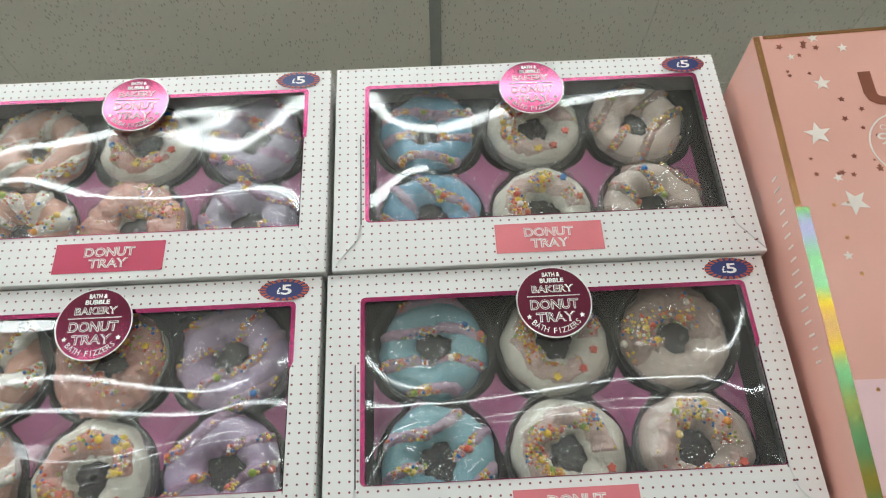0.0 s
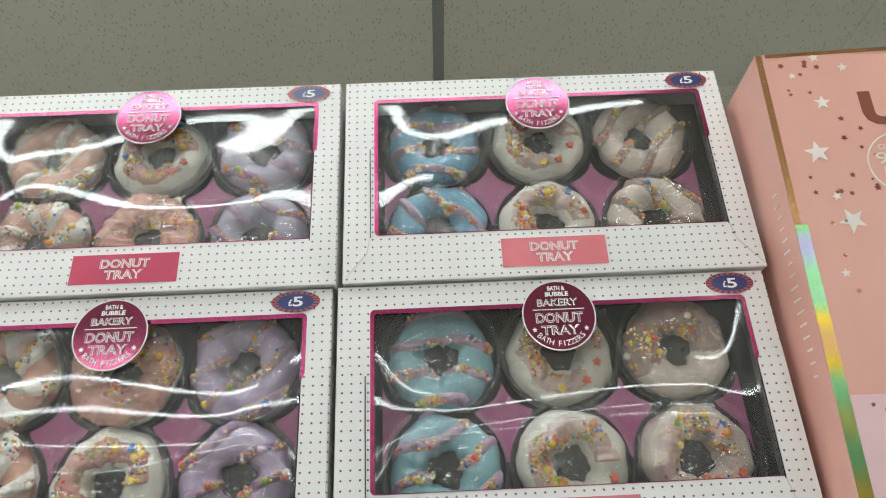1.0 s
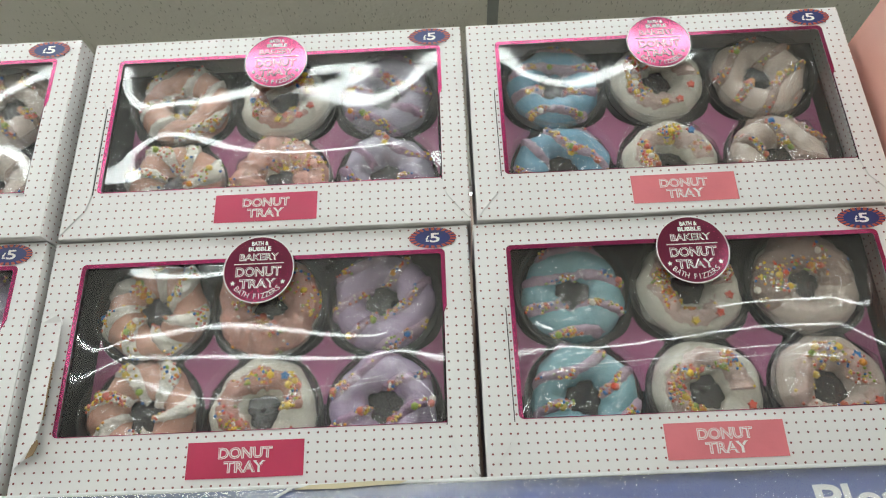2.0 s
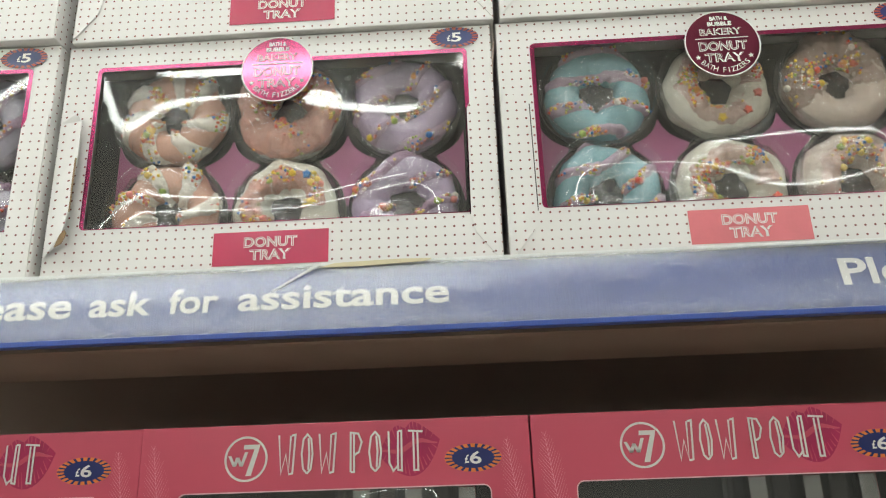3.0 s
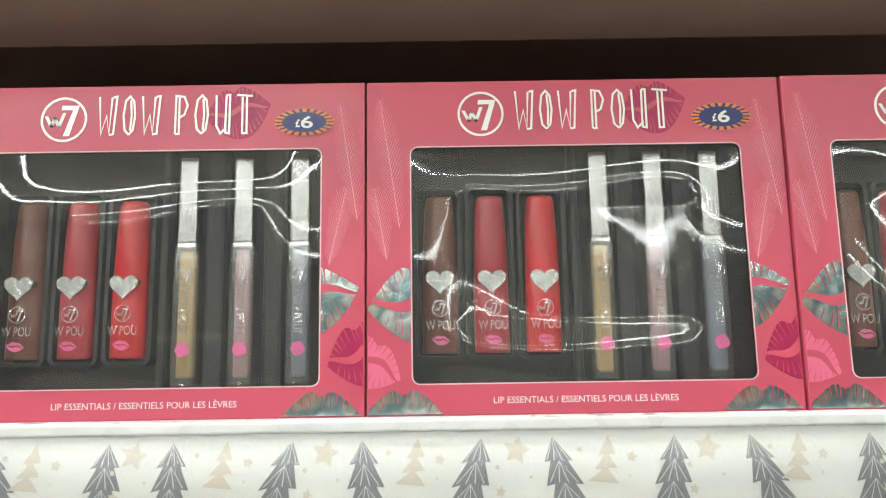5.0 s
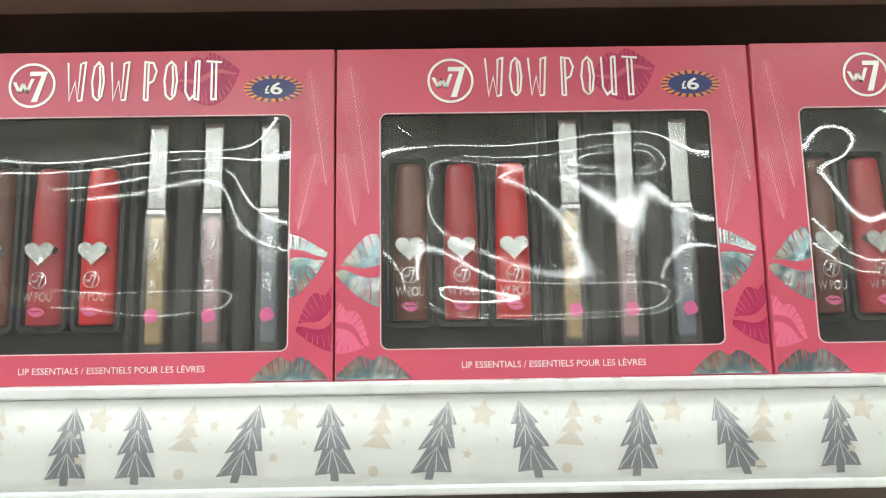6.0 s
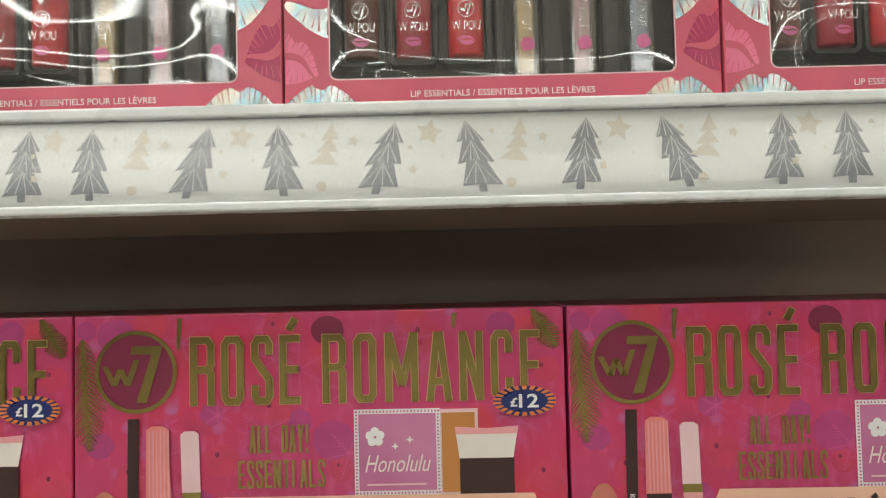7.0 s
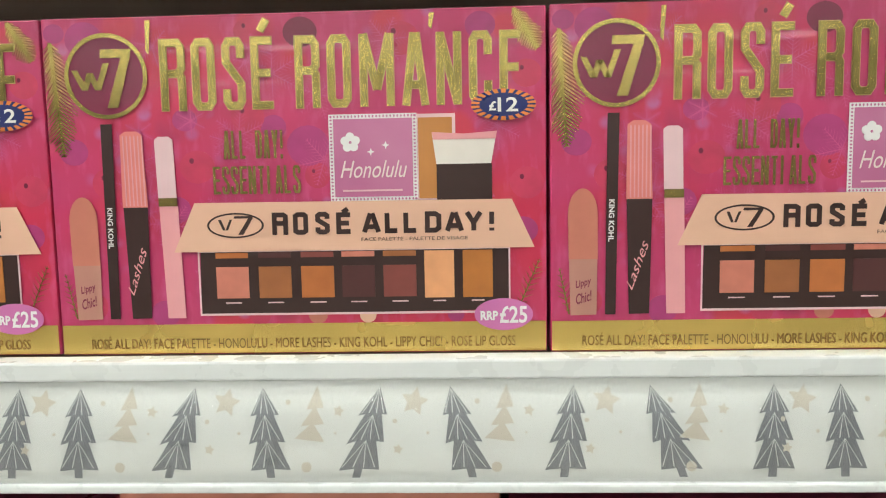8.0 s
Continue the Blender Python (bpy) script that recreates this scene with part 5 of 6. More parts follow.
def gloss_wand(parent, x, z, material, label, word):
    """A square gloss bottle with a long silver cap."""
    bm = bmesh.new()
    block(bm, -0.0048, -0.0048, 0.0725, 0.0048, 0.0048, 0.1175, bevel=0.0008)
    wand = part("gloss_wand", bm, M["chrome"], parent, label)
    wand.location = (x, 0.0150, z)
    slab("bottle", (-0.0062, -0.0056, 0.0, 0.0062, 0.0056, 0.0705), M["bottle"], wand, "clear plastic bottle", bevel=0.0014).visible_shadow = False
    slab("filling", (-0.0041, -0.0040, 0.0040, 0.0041, 0.0040, 0.0690), material, wand, "coloured gloss", bevel=0.0018)
    slab("collar", (-0.0050, -0.0050, 0.0700, 0.0050, 0.0050, 0.0724), M["silver"], wand, "thin silver collar", bevel=0.0004)
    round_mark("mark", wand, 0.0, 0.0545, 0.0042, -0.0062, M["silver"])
    writing("lettering", [(word, [(-0.0022, 0.0490), (-0.0022, 0.0255), (0.0022, 0.0255), (0.0022, 0.0490)])], -0.0062, M["silver"], wand)
    flat("kiss_print", lips(0, 0.0185, 0.0078, 0.0080, 70), -0.0064, M["kiss"], wand, "pink kiss print")
    return wand


def lip_box(m, seed, label):
    box = thing("lip_gift_box", m, label, "gift box", "lip gift boxes")
    part("carton", carton(bmesh.new(), LIP_W, LIP_H, LIP_D, LIP_WIN, 0.0035), M["wow_pink"], box, "bright pink board carton")
    part("window_edge", ring(bmesh.new(), rounded(*LIP_WIN, 0.0035), rounded(LIP_WIN[0] - 0.0006, LIP_WIN[1] - 0.0006, LIP_WIN[2] + 0.0006, LIP_WIN[3] + 0.0006, 0.004), -0.0002, 0.0003), M["rose_pale"], box, "pale cut edge of the window")
    # moulded black tray with a well for every piece
    tray = slab("tray", (0.003, 0.024, 0.003, LIP_W - 0.003, 0.026, LIP_H - 0.003), M["black_tray"], box, "black moulded tray")
    for x0, x1, z0, z1 in ((0.0225, 0.0475, 0.026, 0.116), (0.0495, 0.0745, 0.026, 0.116), (0.0765, 0.1015, 0.026, 0.116)):
        part("well", ring(bmesh.new(), rounded(x0 + 0.002, z0 + 0.002, x1 - 0.002, z1 - 0.002, 0.003), rounded(x0, z0, x1, z1, 0.004), 0.014, 0.0239), M["black_tray"], tray)
    for cx in (0.1325, 0.1625):
        slab("ridge", (cx - 0.0050, 0.013, 0.010, cx + 0.0050, 0.0239, 0.150), M["black_tray"], tray, bevel=0.002)
    slab("ridge", (0.1040, 0.013, 0.010, 0.1085, 0.0239, 0.150), M["black_tray"], tray, bevel=0.002)
    for x, key, label2 in ((0.0362, "lip_brown", "matt brown lip crayon"), (0.0625, "lip_rose", "rose red lip crayon"), (0.0890, "lip_red", "scarlet lip crayon")):
        lip_tube(box, x, 0.0295, M[key], label2)
    for x, key, label2, word in ((0.1190, "gloss_gold", "gold lip gloss with silver cap", "WOW POUT"), (0.1475, "gloss_mauve", "mauve lip gloss with silver cap", "WOW POUT"), (0.1765, "gloss_steel", "steel blue lip gloss with silver cap", "WOW POUT")):
        gloss_wand(box, x, 0.0150, M[key], label2, word)
    film_sheet("window_film", LIP_WIN[0] - 0.003, LIP_WIN[1] - 0.003, LIP_WIN[2] + 0.003, LIP_WIN[3] + 0.003, 0.0012, 0.0062, -0.0020, seed, box, M["hazy_film"])
    # the front print
    flat("lips_print", lips(0.1465, 0.1535, 0.034, 0.030, 12), -0.0002, M["wow_lip_dark"], box, "dark pink lip print")
    flat("mouth_line", mouth(0.1465, 0.1535, 0.034, 0.030, 12), -0.0004, M["wow_pink"], box)
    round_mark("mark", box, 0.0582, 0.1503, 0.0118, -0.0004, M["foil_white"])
    for word in ((("W", 0.0755, 0.0855), ("O", 0.0880, 0.0950), ("W", 0.0975, 0.1075)), (("P", 0.1145, 0.1215), ("O", 0.1245, 0.1320), ("U", 0.1350, 0.1430), ("T", 0.1455, 0.1545))):
        for c, x0, x1 in word:
            block_letter("title_letter", c.lower(), x0, x1, 0.1412, 0.1625, 0.00105, -0.0006, M["foil_white"], box)
    price_sticker(box, "£6", 0.1805, 0.1470, 0.0152, 0.0072, -0.0006, M["orange"], M["navy"])
    writing("caption", [("LIP ESSENTIALS / ESSENTIELS POUR LES LÈVRES", 0.0612, 0.0058, 0.1500, 0.0097)], -0.0004, M["white_ink"], box)
    low, high = 0.0008, LIP_W - 0.0008
    rng = random.Random(5)
    prints = (("foil_lip_print", 0.0270, 0.0555, 0.054, 0.042, 8, "sheen_silver", low, 0.0218), ("foil_lip_print", 0.1830, 0.0570, 0.052, 0.036, 12, "sheen_silver", 0.1898, high), ("lips_print", 0.2110, 0.0310, 0.038, 0.034, 20, "wow_lip_dark", 0.1900, high),
              ("lips_print", 0.0010, 0.0265, 0.036, 0.026, -30, "wow_lip_light", low, 0.0218), ("foil_lip_print", 0.0180, 0.0, 0.040, 0.030, 0, "sheen_silver", low, high), ("foil_lip_print", 0.1905, 0.0, 0.040, 0.030, 0, "sheen_silver", low, high))
    for k, (name, cx, cz, w, h, turn, key, x0, x1) in enumerate(prints):
        shape = flat(name, clip(lips(cx, cz, w, h, turn), x0, 0.0012, x1, LIP_H), -0.0002 - 0.00001 * k, M[key], box, "lip print in foil" if key == "sheen_silver" else "pink lip print")
        if k < 4:
            flat("mouth_line", clip(mouth(cx, cz, w * 1.05, h * 1.5, turn), x0, 0.001, x1, LIP_H), -0.0004, M["wow_pink"], shape)
        bm = bmesh.new()
        for quad in lip_creases(cx, cz, w, h, turn, (x0, 0.0012, x1, LIP_H), rng):
            bm.faces.new([bm.verts.new((x, -0.0004, z)) for x, z in quad])
        part("crease_print", bm, M["wow_pink"], shape)
    bm = bmesh.new()
    for quad in lip_creases(0.1465, 0.1535, 0.034, 0.030, 12, (low, 0, high, LIP_H), rng):
        bm.faces.new([bm.verts.new((x, -0.00035, z)) for x, z in quad])
    part("crease_print", bm, M["wow_pink"], box)
    for x0, z0, x1, z1, spread, count, width in ((0.0100, 0.076, 0.0040, 0.112, 0.0095, 18, 0.00022), (0.0165, 0.092, 0.0070, 0.158, 0.0095, 26, 0.00020), (0.1935, 0.074, 0.2020, 0.112, 0.0090, 18, 0.00022), (0.2075, 0.096, 0.1985, 0.156, 0.0085, 24, 0.00020)):
        part("feather_print", frond(bmesh.new(), x0, z0, x1, z1, spread, count, -0.0003, width, (low, high), 1.2), M["feather_ink"], box, "pale feather print")
    return box


for lip_i, lip_x in enumerate((-0.3875, -0.1755, 0.0365, 0.2485)):
    lip_box(pose(lip_x, (0.002, 0.0, 0.0005, -0.001)[lip_i], MID_Z), 21 + lip_i, "bright pink lip gift box with a clear window")


# ---- make-up gift boxes on the low shelf ----

# Brighter gold that stands in for light caught on the embossed letter edges
M["gold_edge_shine"] = surface("gold_foil_edge_shine", (0.66, 0.49, 0.21), 0.35, 1.0, vary=0.15, scale=60, bump=0.3, bump_scale=90, depth=0.002)
M["dark_red"] = surface("dark_red_print", (0.17, 0.014, 0.022), 0.3, vary=0.3, scale=50, bump=0, coat=0.2)
M["snow_ink"] = surface("frosty_pink_ink", (0.66, 0.10, 0.27), 0.3, vary=0.3, scale=90, bump=0, coat=0.3)
M["compact"] = surface("misty_pink_print", (0.42, 0.06, 0.20), 0.35, vary=0.0, scale=18, bump=0, second=(0.68, 0.30, 0.46))
M["orchid"] = surface("orchid_pink_print", (0.62, 0.17, 0.42), 0.35, vary=0.06, bump=0, coat=0.2)
ROSE_W, ROSE_H, ROSE_D = 0.2350, 0.1600, 0.06


SHADES = ((0.62, 0.20, 0.14), (0.36, 0.12, 0.04), (0.50, 0.15, 0.04), (0.085, 0.022, 0.022), (0.24, 0.055, 0.045), (0.80, 0.36, 0.17), (0.50, 0.17, 0.035))
for shade_i, shade_colour in enumerate(SHADES):
    M["shade_" + str(shade_i)] = surface("eyeshadow_print", shade_colour, 0.45, vary=0.2, scale=120, bump=0)


def rose_box(m, seed):
    box = thing("makeup_gift_box", m, "magenta make-up gift box with gold foil title", "gift box", "make-up gift boxes")
    rng = random.Random(7)
    part("carton", carton(bmesh.new(), ROSE_W, ROSE_H, ROSE_D), M["rosy"], box, "glossy magenta printed carton")
    slab("top_panel", (0.001, 0.001, ROSE_H, ROSE_W - 0.001, ROSE_D - 0.001, ROSE_H + 0.0003), M["dark_red"], box, "dark red printed top")
    # berries and leaves behind the products
    for x, z, r, key in ((0.006, 0.153, 0.011, "berry_purple"), (0.020, 0.150, 0.012, "berry_purple"), (0.122, 0.151, 0.0105, "maroon"), (0.098, 0.152, 0.008, "berry_red"), (0.168, 0.147, 0.009, "berry_red"), (0.205, 0.152, 0.007, "berry_purple"),
                         (0.028, 0.083, 0.008, "berry_red"), (0.012, 0.098, 0.007, "berry_purple"), (0.071, 0.090, 0.0085, "berry_red"), (0.066, 0.112, 0.006, "berry_purple"), (0.124, 0.099, 0.010, "berry_purple"), (0.096, 0.113, 0.008, "berry_red"), (0.108, 0.108, 0.006, "berry_purple"), (0.128, 0.085, 0.006, "berry_red"),
                         (0.226, 0.080, 0.009, "berry_red"), (0.224, 0.058, 0.007, "berry_purple"), (0.052, 0.020, 0.007, "berry_purple"), (0.016, 0.024, 0.008, "berry_red"), (0.098, 0.0185, 0.005, "berry_red"), (0.150, 0.0185, 0.004, "peach"), (0.178, 0.0195, 0.005, "berry_red"), (0.192, 0.0185, 0.004, "berry_purple"), (0.126, 0.0185, 0.0045, "coral"), (0.060, 0.070, 0.007, "berry_purple"), (0.226, 0.130, 0.007, "berry_red")):
        if x - r < 0.001 or x + r > ROSE_W - 0.001 or z + r > ROSE_H - 0.001:
            r = min(x, ROSE_W - x, ROSE_H - z) - 0.001
        flat("berry_print", oval(x, z, r, r * rng.uniform(0.85, 1.0), 20), -0.0001 - 0.00001 * rng.randint(0, 9), M[key], box, thick=0.00005)
        if key == "berry_red" and r > 0.005:
            flat("berry_tip", oval(x - 0.3 * r, z + 0.35 * r, r * 0.13, r * 0.16, 10), -0.00026, M["maroon"], box, thick=0.00003)
    for x0, z0, x1, z1, spread, count, width in ((0.0040, 0.149, 0.0075, 0.096, 0.0085, 30, 0.0009), (0.2200, 0.1590, 0.2310, 0.141, 0.0055, 15, 0.0009), (0.2220, 0.022, 0.2315, 0.044, 0.004, 8, 0.0004), (0.0085, 0.018, 0.0040, 0.040, 0.003, 8, 0.0004)):
        part("gold_leaf", frond(bmesh.new(), x0, z0, x1, z1, spread, count, -0.0005, width, (0.0006, ROSE_W - 0.0006)), M["gold"], box, "gold foil leaf print")
    flakes = [(rng.uniform(0.012, ROSE_W - 0.012), rng.uniform(0.028, ROSE_H - 0.012), rng.uniform(0.007, 0.013)) for _ in range(34)]
    for x, z, size in flakes:
        bm, first = bmesh.new(), rng.uniform(0, 60)
        for k in range(6):
            a = radians(first + 60 * k)
            frond(bm, x, z, x + size * math.cos(a), z + min(size, ROSE_H - z - 0.001) * math.sin(a), size * 0.26, 7, -0.00022, 0.00026, (0.0006, ROSE_W - 0.0006))
        part("snowflake_print", bm, M["snow_ink"], box, "pale pink snowflake print")
    for x, z, drop in ((0.0510, 0.158, 0.014), (0.1830, 0.158, 0.006)):
        flat("gold_stem", [(x - 0.0012, z), (x - 0.0016, z - drop), (x - 0.0002, z - drop - 0.0015), (x + 0.0012, z)], -0.0005, M["gold"], box, "gold foil stem print")
    # mark and title
    disc = flat("disc", oval(0.0300, 0.1330, 0.0185, 0.0185), -0.0004, M["maroon"], box, "maroon disc")
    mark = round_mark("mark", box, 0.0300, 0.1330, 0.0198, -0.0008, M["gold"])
    low, high = 0.1165, 0.1490
    title = (("R", 0.0560, 0.0675), ("O", 0.0710, 0.0815), ("S", 0.0855, 0.0955), ("É", 0.0990, 0.1085), ("R", 0.1195, 0.1305), ("O", 0.1345, 0.1450), ("M", 0.1495, 0.1650), ("A", 0.1690, 0.1810), ("N", 0.1850, 0.1960), ("C", 0.2000, 0.2100), ("E", 0.2140, 0.2230))
    for c, x0, x1 in title:
        gold_piece = block_letter("title_letter", c, x0, x1, low, high, 0.0031, -0.0009, M["gold"], box)
        block_letter("letter_edge_shine", c, x0 - 0.0004, x1 + 0.0004, low - 0.0004, high + 0.0004, 0.0039, -0.0006, M["gold_edge_shine"], gold_piece)
    for word, x0, x1, z0, z1 in (("ALL DAY!", 0.0838, 0.1142, 0.0935, 0.1065), ("ESSENTIALS", 0.0782, 0.1204, 0.0770, 0.0900)):
        step = (x1 - x0) / len(word)
        for k, c in enumerate(word):
            if c != " ":
                block_letter("subtitle_letter", c, x0 + step * (k + 0.07), x0 + step * (k + (0.55 if c in "I!" else 0.91)), z0, z1, 0.00125, -0.0008, M["gold"], box)
    # compact and brush
    card = flat("compact_print", rect(0.1340, 0.0725, 0.1752, 0.1130), -0.0006, M["white_ink"], box, "printed pink compact with lacy white rim")
    flat("compact_field", rect(0.1362, 0.0747, 0.1730, 0.1108), -0.0008, M["compact"], card, "pink field")
    bm = bmesh.new()
    for k in range(5):
        a = radians(72 * k + 20)
        prism(bm, oval(0.1440 + 0.0026 * math.cos(a), 0.1000 + 0.0026 * math.sin(a), 0.0021, 0.0021, 10), -0.0010 - 0.00002 * k, -0.0009)
    for sx, sz in ((0.1535, 0.0955), (0.1605, 0.0985)):
        prism(bm, star(sx, sz, 0.0018, 4, 0.4), -0.0010, -0.0009)
    part("flower_print", bm, M["white_ink"], card)
    bm = bmesh.new()
    for k in range(25):
        x = 0.1352 + 0.0394 * k / 24 - 0.0001
        for z in (0.0736, 0.1119):
            prism(bm, oval(x, z, 0.00042, 0.00058, 8), -0.00085, -0.0008)
        z = 0.0736 + 0.0383 * k / 24
        for x in (0.1351, 0.1741):
            prism(bm, oval(x, z, 0.00058, 0.00042, 8), -0.00085, -0.0008)
    part("lace_print", bm, M["compact"], card, "lacy holes in the white rim")
    v_quad = [(0.1390, 0.0835), (0.1690, 0.0835), (0.1710, 0.0915), (0.1410, 0.0915)]
    writing("lettering", [("Honolulu", v_quad)], -0.0010, M["star_white"], card)
    slab("caption_bar", (0.1400, -0.0010, 0.0772, 0.1680, -0.0009, 0.0780), M["rose_pale"], card)
    pan = flat("powder_print", rect(0.1753, 0.0725, 0.1930, 0.1125), -0.0005, M["rose_pale"], box, "open compact print")
    flat("powder", rect(0.1757, 0.0735, 0.1915, 0.1108), -0.0007, M["tan"], pan, "tan powder")
    brush = flat("brush_print", [(0.1840, 0.0890), (0.2093, 0.0887), (0.2121, 0.1040), (0.1970, 0.1030), (0.1820, 0.1040)], -0.0009, M["star_white"], box, "printed make-up brush")
    flat("brush_tip", [(0.1826, 0.1005), (0.2116, 0.1005), (0.2122, 0.1040), (0.1970, 0.1030), (0.1820, 0.1040)], -0.0011, M["rose_light"], brush)
    flat("brush_handle", rect(0.1840, 0.0722, 0.2097, 0.0892), -0.0011, M["ink_brown"], brush)
    # the palette
    base = flat("palette_print", [(0.0697, 0.0192), (0.2171, 0.0205), (0.2178, 0.0500), (0.0705, 0.0500)], -0.0006, M["ink_brown"], box, "printed eyeshadow palette, lid open")
    part("palette_rim", ring(bmesh.new(), rect(0.0700, 0.0200, 0.2170, 0.0495), rect(0.0692, 0.0190, 0.2178, 0.0499), -0.0008, -0.0007), M["rose_pale"], base)
    for k, x0 in enumerate((0.0778, 0.0983, 0.1187, 0.1382, 0.1579, 0.1774, 0.1955)):
        low, high, w = (0.0273, 0.0424, 0.0156) if k < 5 else (0.0266, 0.0490, 0.0140)
        key = "shade_" + str(k)
        flat("shade", rect(x0, low, x0 + w, high), -0.0009, M[key], base)
        slab("caption_bar", (x0 + 0.004, -0.0009, 0.0248, x0 + w - 0.004, -0.0008, 0.0254), M["rose_pale"], base)
        if k < 5:
            flat("shade", rect(x0, 0.0466, x0 + w, 0.0492), -0.0009, M["shade_" + str((k + 2) % 5)], base)
    lid = flat("palette_lid", [(0.0582, 0.0498), (0.2292, 0.0499), (0.2188, 0.0726), (0.0690, 0.0731)], -0.0012, M["peach"], box, "peach palette lid with dark writing")
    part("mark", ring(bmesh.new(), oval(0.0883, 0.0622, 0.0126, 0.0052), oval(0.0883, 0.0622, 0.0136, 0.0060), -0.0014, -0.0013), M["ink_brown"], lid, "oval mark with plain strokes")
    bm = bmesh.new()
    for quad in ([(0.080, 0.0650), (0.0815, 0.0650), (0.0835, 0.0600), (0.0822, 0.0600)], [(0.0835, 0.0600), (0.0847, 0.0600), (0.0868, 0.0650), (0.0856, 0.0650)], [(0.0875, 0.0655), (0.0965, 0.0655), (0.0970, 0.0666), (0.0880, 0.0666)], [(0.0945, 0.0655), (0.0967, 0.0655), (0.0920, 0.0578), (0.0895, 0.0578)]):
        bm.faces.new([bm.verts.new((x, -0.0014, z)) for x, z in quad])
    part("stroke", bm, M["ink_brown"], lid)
    for c, x0, x1, z1 in (("R", 0.1058, 0.1134, 0.0680), ("O", 0.1158, 0.1230, 0.0680), ("S", 0.1264, 0.1332, 0.0680), ("É", 0.1363, 0.1430, 0.0676), ("A", 0.1484, 0.1574, 0.0676), ("L", 0.1592, 0.1658, 0.0676), ("L", 0.1680, 0.1746, 0.0676),
                          ("D", 0.1781, 0.1858, 0.0674), ("A", 0.1874, 0.1964, 0.0674), ("Y", 0.1966, 0.2052, 0.0674), ("!", 0.2080, 0.2106, 0.0674)):
        block_letter("lid_letter", c, x0, x1, 0.0574, z1, 0.0023, -0.0014, M["ink_brown"], lid)
    writing("small_lettering", [("FACE PALETTE - PALETTE DE VISAGE", 0.1480, 0.0540, 0.1980, 0.0556)], -0.0014, M["ink_brown"], lid)
    # sticks
    stick = flat("lipstick_print", [(0.0092, 0.0175), (0.0212, 0.0178), (0.0216, 0.0440), (0.0084, 0.0440)], -0.0008, M["dusty_rose"], box, "printed lipstick with coral cap")
    flat("cap", [(0.0083, 0.0440), (0.0217, 0.0440)] + [(0.0148 + 0.0068 * math.cos(radians(q)), 0.0650 + 0.0118 * math.sin(radians(q))) for q in range(0, 181, 15)], -0.0010, M["coral"], stick)
    writing("lettering", [("Lippy", [(0.0116, 0.0292), (0.0186, 0.0312), (0.0186, 0.0358), (0.0116, 0.0338)]), ("Chic!", [(0.0116, 0.0225), (0.0188, 0.0245), (0.0188, 0.0295), (0.0116, 0.0275)])], -0.0011, M["maroon"], stick, 0.0001)
    pen = flat("pencil_print", [(0.0252, 0.0178), (0.0300, 0.0178), (0.0314, 0.1108), (0.0260, 0.1108)], -0.0010, M["ink_brown"], box, "printed black eye pencil")
    writing("lettering", [("KING KOHL", [(0.0268, 0.0715), (0.0264, 0.0520), (0.0290, 0.0520), (0.0294, 0.0715)])], -0.0012, M["white_ink"], pen, 0.0001)
    mas = flat("mascara_print", [(0.0362, 0.0180), (0.0455, 0.0182), (0.0465, 0.0715), (0.0348, 0.0715)], -0.0012, M["ink_brown"], box, "printed mascara with pink cap")
    flat("cap", [(0.0345, 0.0715), (0.0466, 0.0715), (0.0455, 0.1055), (0.0430, 0.1072), (0.0375, 0.1072), (0.0350, 0.1055)], -0.0012, M["salmon"], mas)
    bm = bmesh.new()
    for k in range(6):
        x = 0.0362 + 0.0018 * k
        prism(bm, rect(x, 0.0722, x + 0.0006, 0.1050), -0.0014, -0.0012)
    part("ridge_print", bm, M["rose_light"], mas)
    writing("lettering", [("Lashes", [(0.0375, 0.0290), (0.0450, 0.0500), (0.0415, 0.0540), (0.0350, 0.0330)])], -0.0014, M["rose_light"], mas)
    gl = flat("gloss_print", [(0.0535, 0.0180), (0.0622, 0.0180), (0.0610, 0.0720), (0.0520, 0.0720)], -0.0010, M["rose_light"], box, "printed lip gloss with pale cap")
    flat("cap", [(0.0518, 0.0755), (0.0606, 0.0755), (0.0600, 0.1030), (0.0580, 0.1045), (0.0530, 0.1045), (0.0512, 0.1030)], -0.0010, M["rose_pale"], gl)
    slab("band", (0.0519, -0.0012, 0.0718, 0.0609, -0.0011, 0.0757), M["gold"], gl, "gold band")
    # price, recommended price, gold foot
    price_sticker(box, "£12", 0.2153, 0.1158, 0.0150, 0.0072, -0.0014, M["orange"], M["navy"])
    rrp = flat("rrp_oval", oval(0.2145, 0.0183, 0.0138, 0.0076), -0.0014, M["orchid"], box, "pink oval with white price")
    writing("lettering", [("RRP", 0.2035, 0.0155, 0.2118, 0.0200), ("£25", 0.2125, 0.0140, 0.2255, 0.0222)], -0.0016, M["white_glint"], rrp, 0.00025)
    foot = flat("gold_foot", rect(0.0006, 0.0006, ROSE_W - 0.0006, 0.0148), -0.0003, M["gold_bright"], box, "gold foil foot with small writing")
    writing("lettering", [("ROSÉ ALL DAY! FACE PALETTE - HONOLULU - MORE LASHES - KING KOHL - LIPPY CHIC! - ROSE LIP GLOSS", 0.0148, 0.0030, 0.2200, 0.0092)], -0.0006, M["gold_text"], foot)
    return box


first_rose = rose_box(pose(-0.0668, 0.0020, LOW_Z), 31)
for rose_x, rose_y in ((-0.3035, 0.003), (0.1697, 0.0005)):
    copy_thing(first_rose, pose(rose_x, rose_y, LOW_Z))

# ---- boxes on the shelf below ----


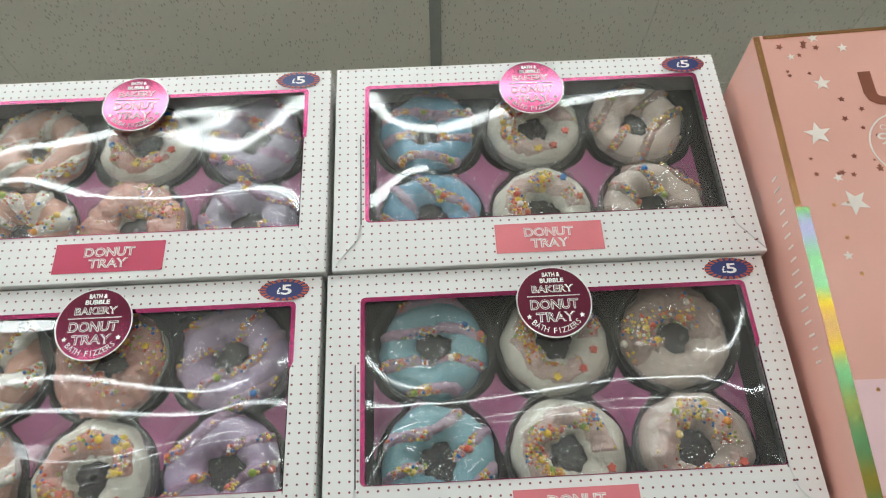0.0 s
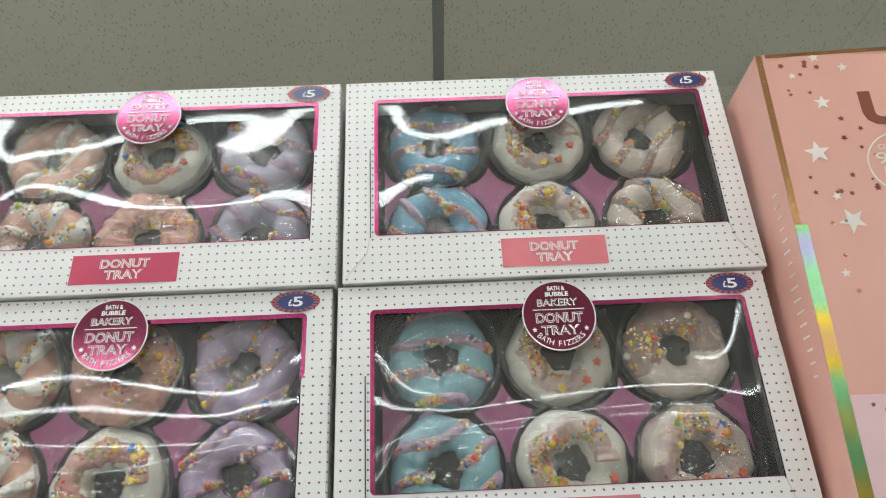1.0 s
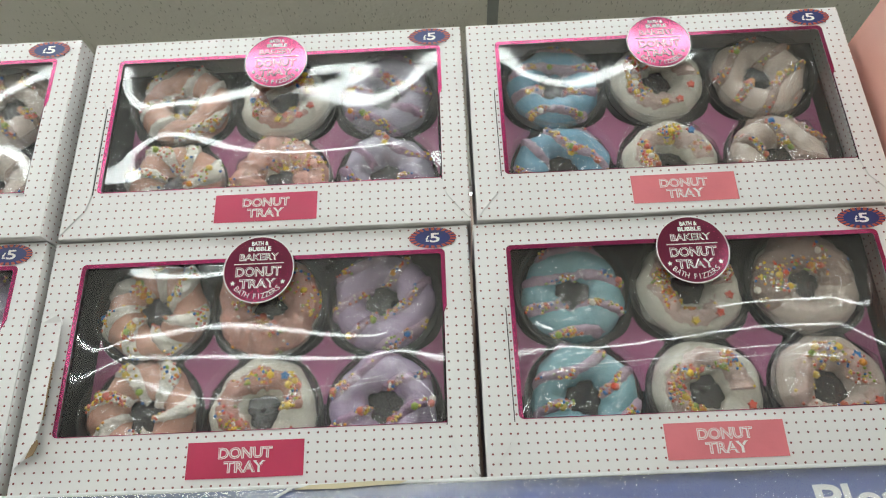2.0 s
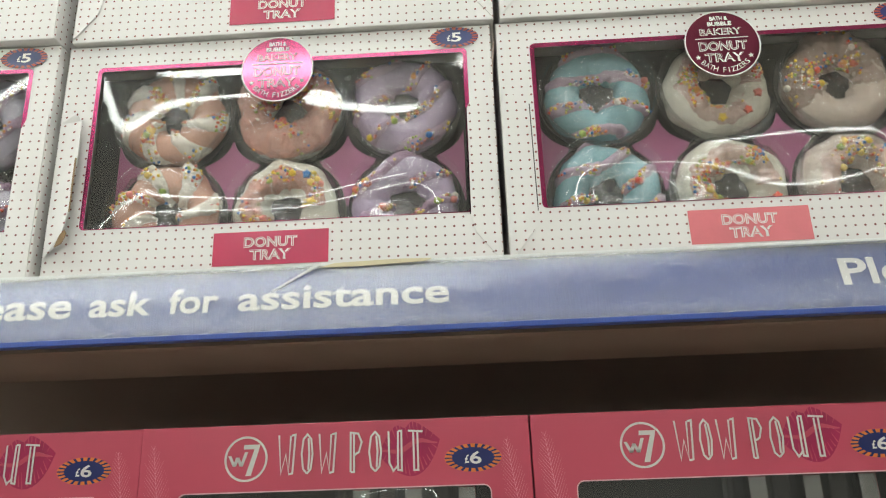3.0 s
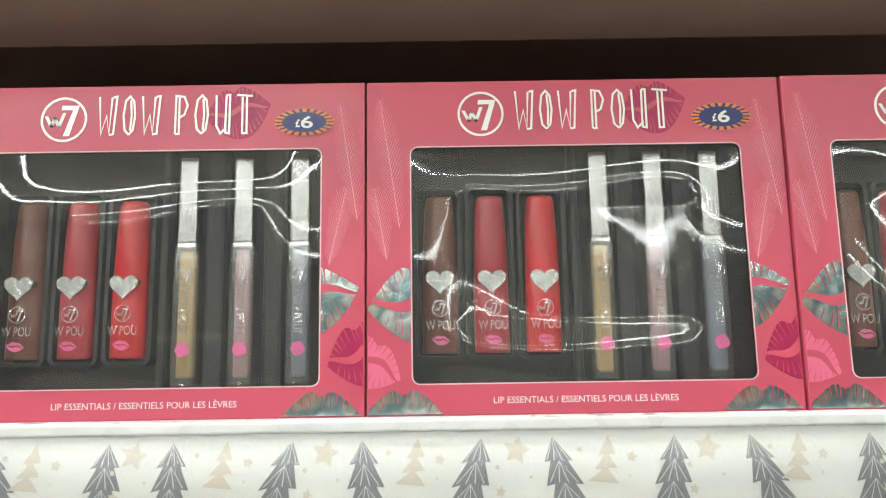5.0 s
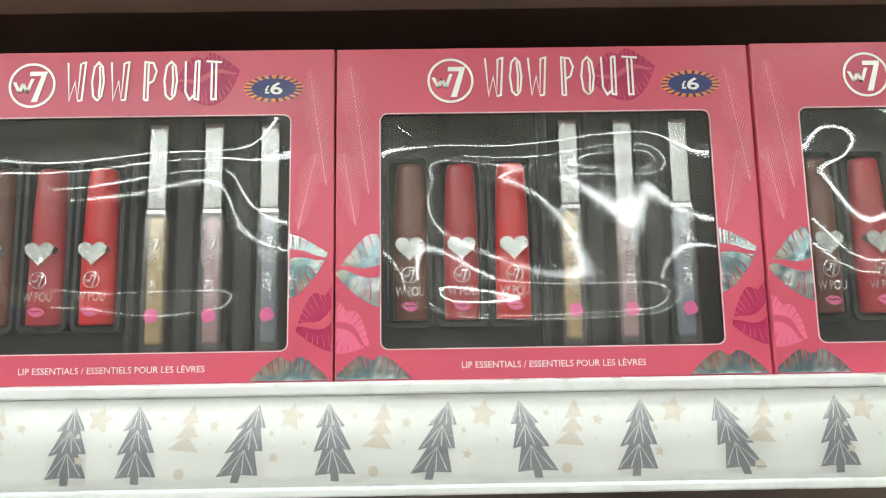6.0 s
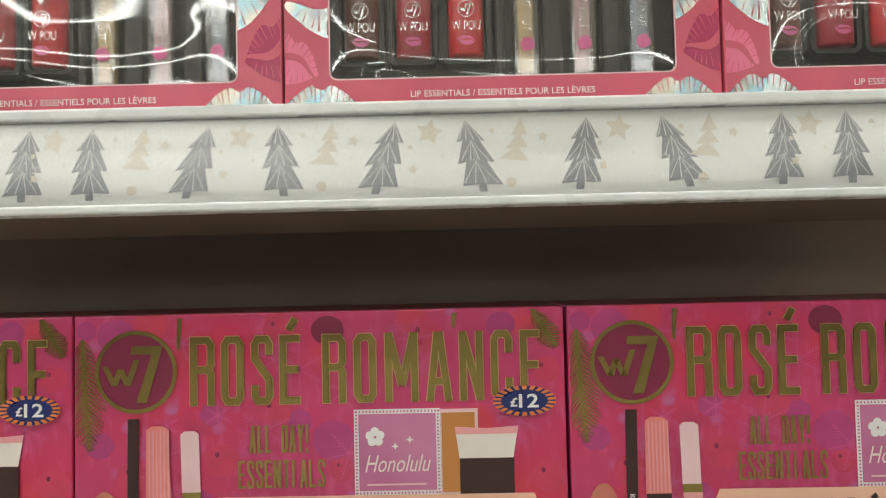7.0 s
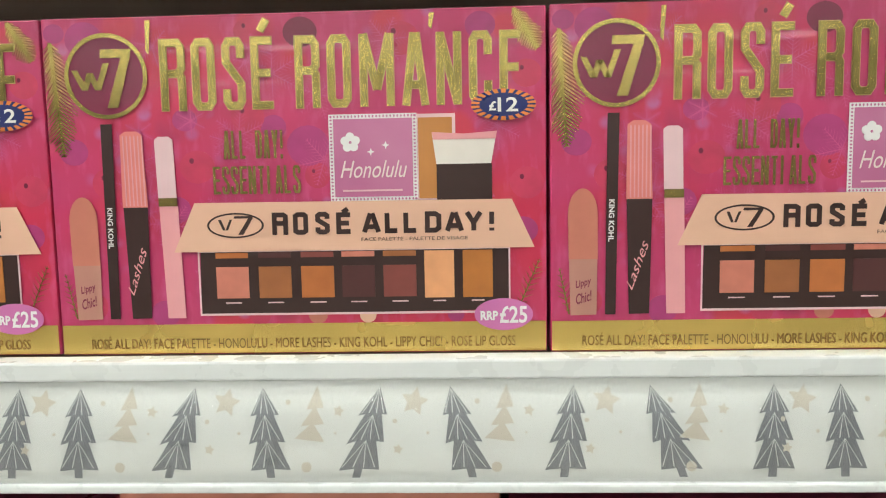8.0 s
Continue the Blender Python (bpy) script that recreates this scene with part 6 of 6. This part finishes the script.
def lower_box(x, w, h, key, label):
    box = thing("flat_gift_box", pose(x, 0.004, BASE_Z), label, "gift box")
    part("carton", carton(bmesh.new(), w, h, 0.09), M[key], box)
    flat("band", rect(0.004, h - 0.02, w - 0.004, h - 0.008), -0.0003, M["tray_dark"], box, "dark printed band")


lower_box(-0.26, 0.21, 0.192, "maroon", "dark maroon gift box under the shelf")
lower_box(-0.045, 0.19, 0.200, "coral", "coral pink gift box under the shelf")
lower_box(0.150, 0.24, 0.192, "maroon", "dark maroon gift box under the shelf")
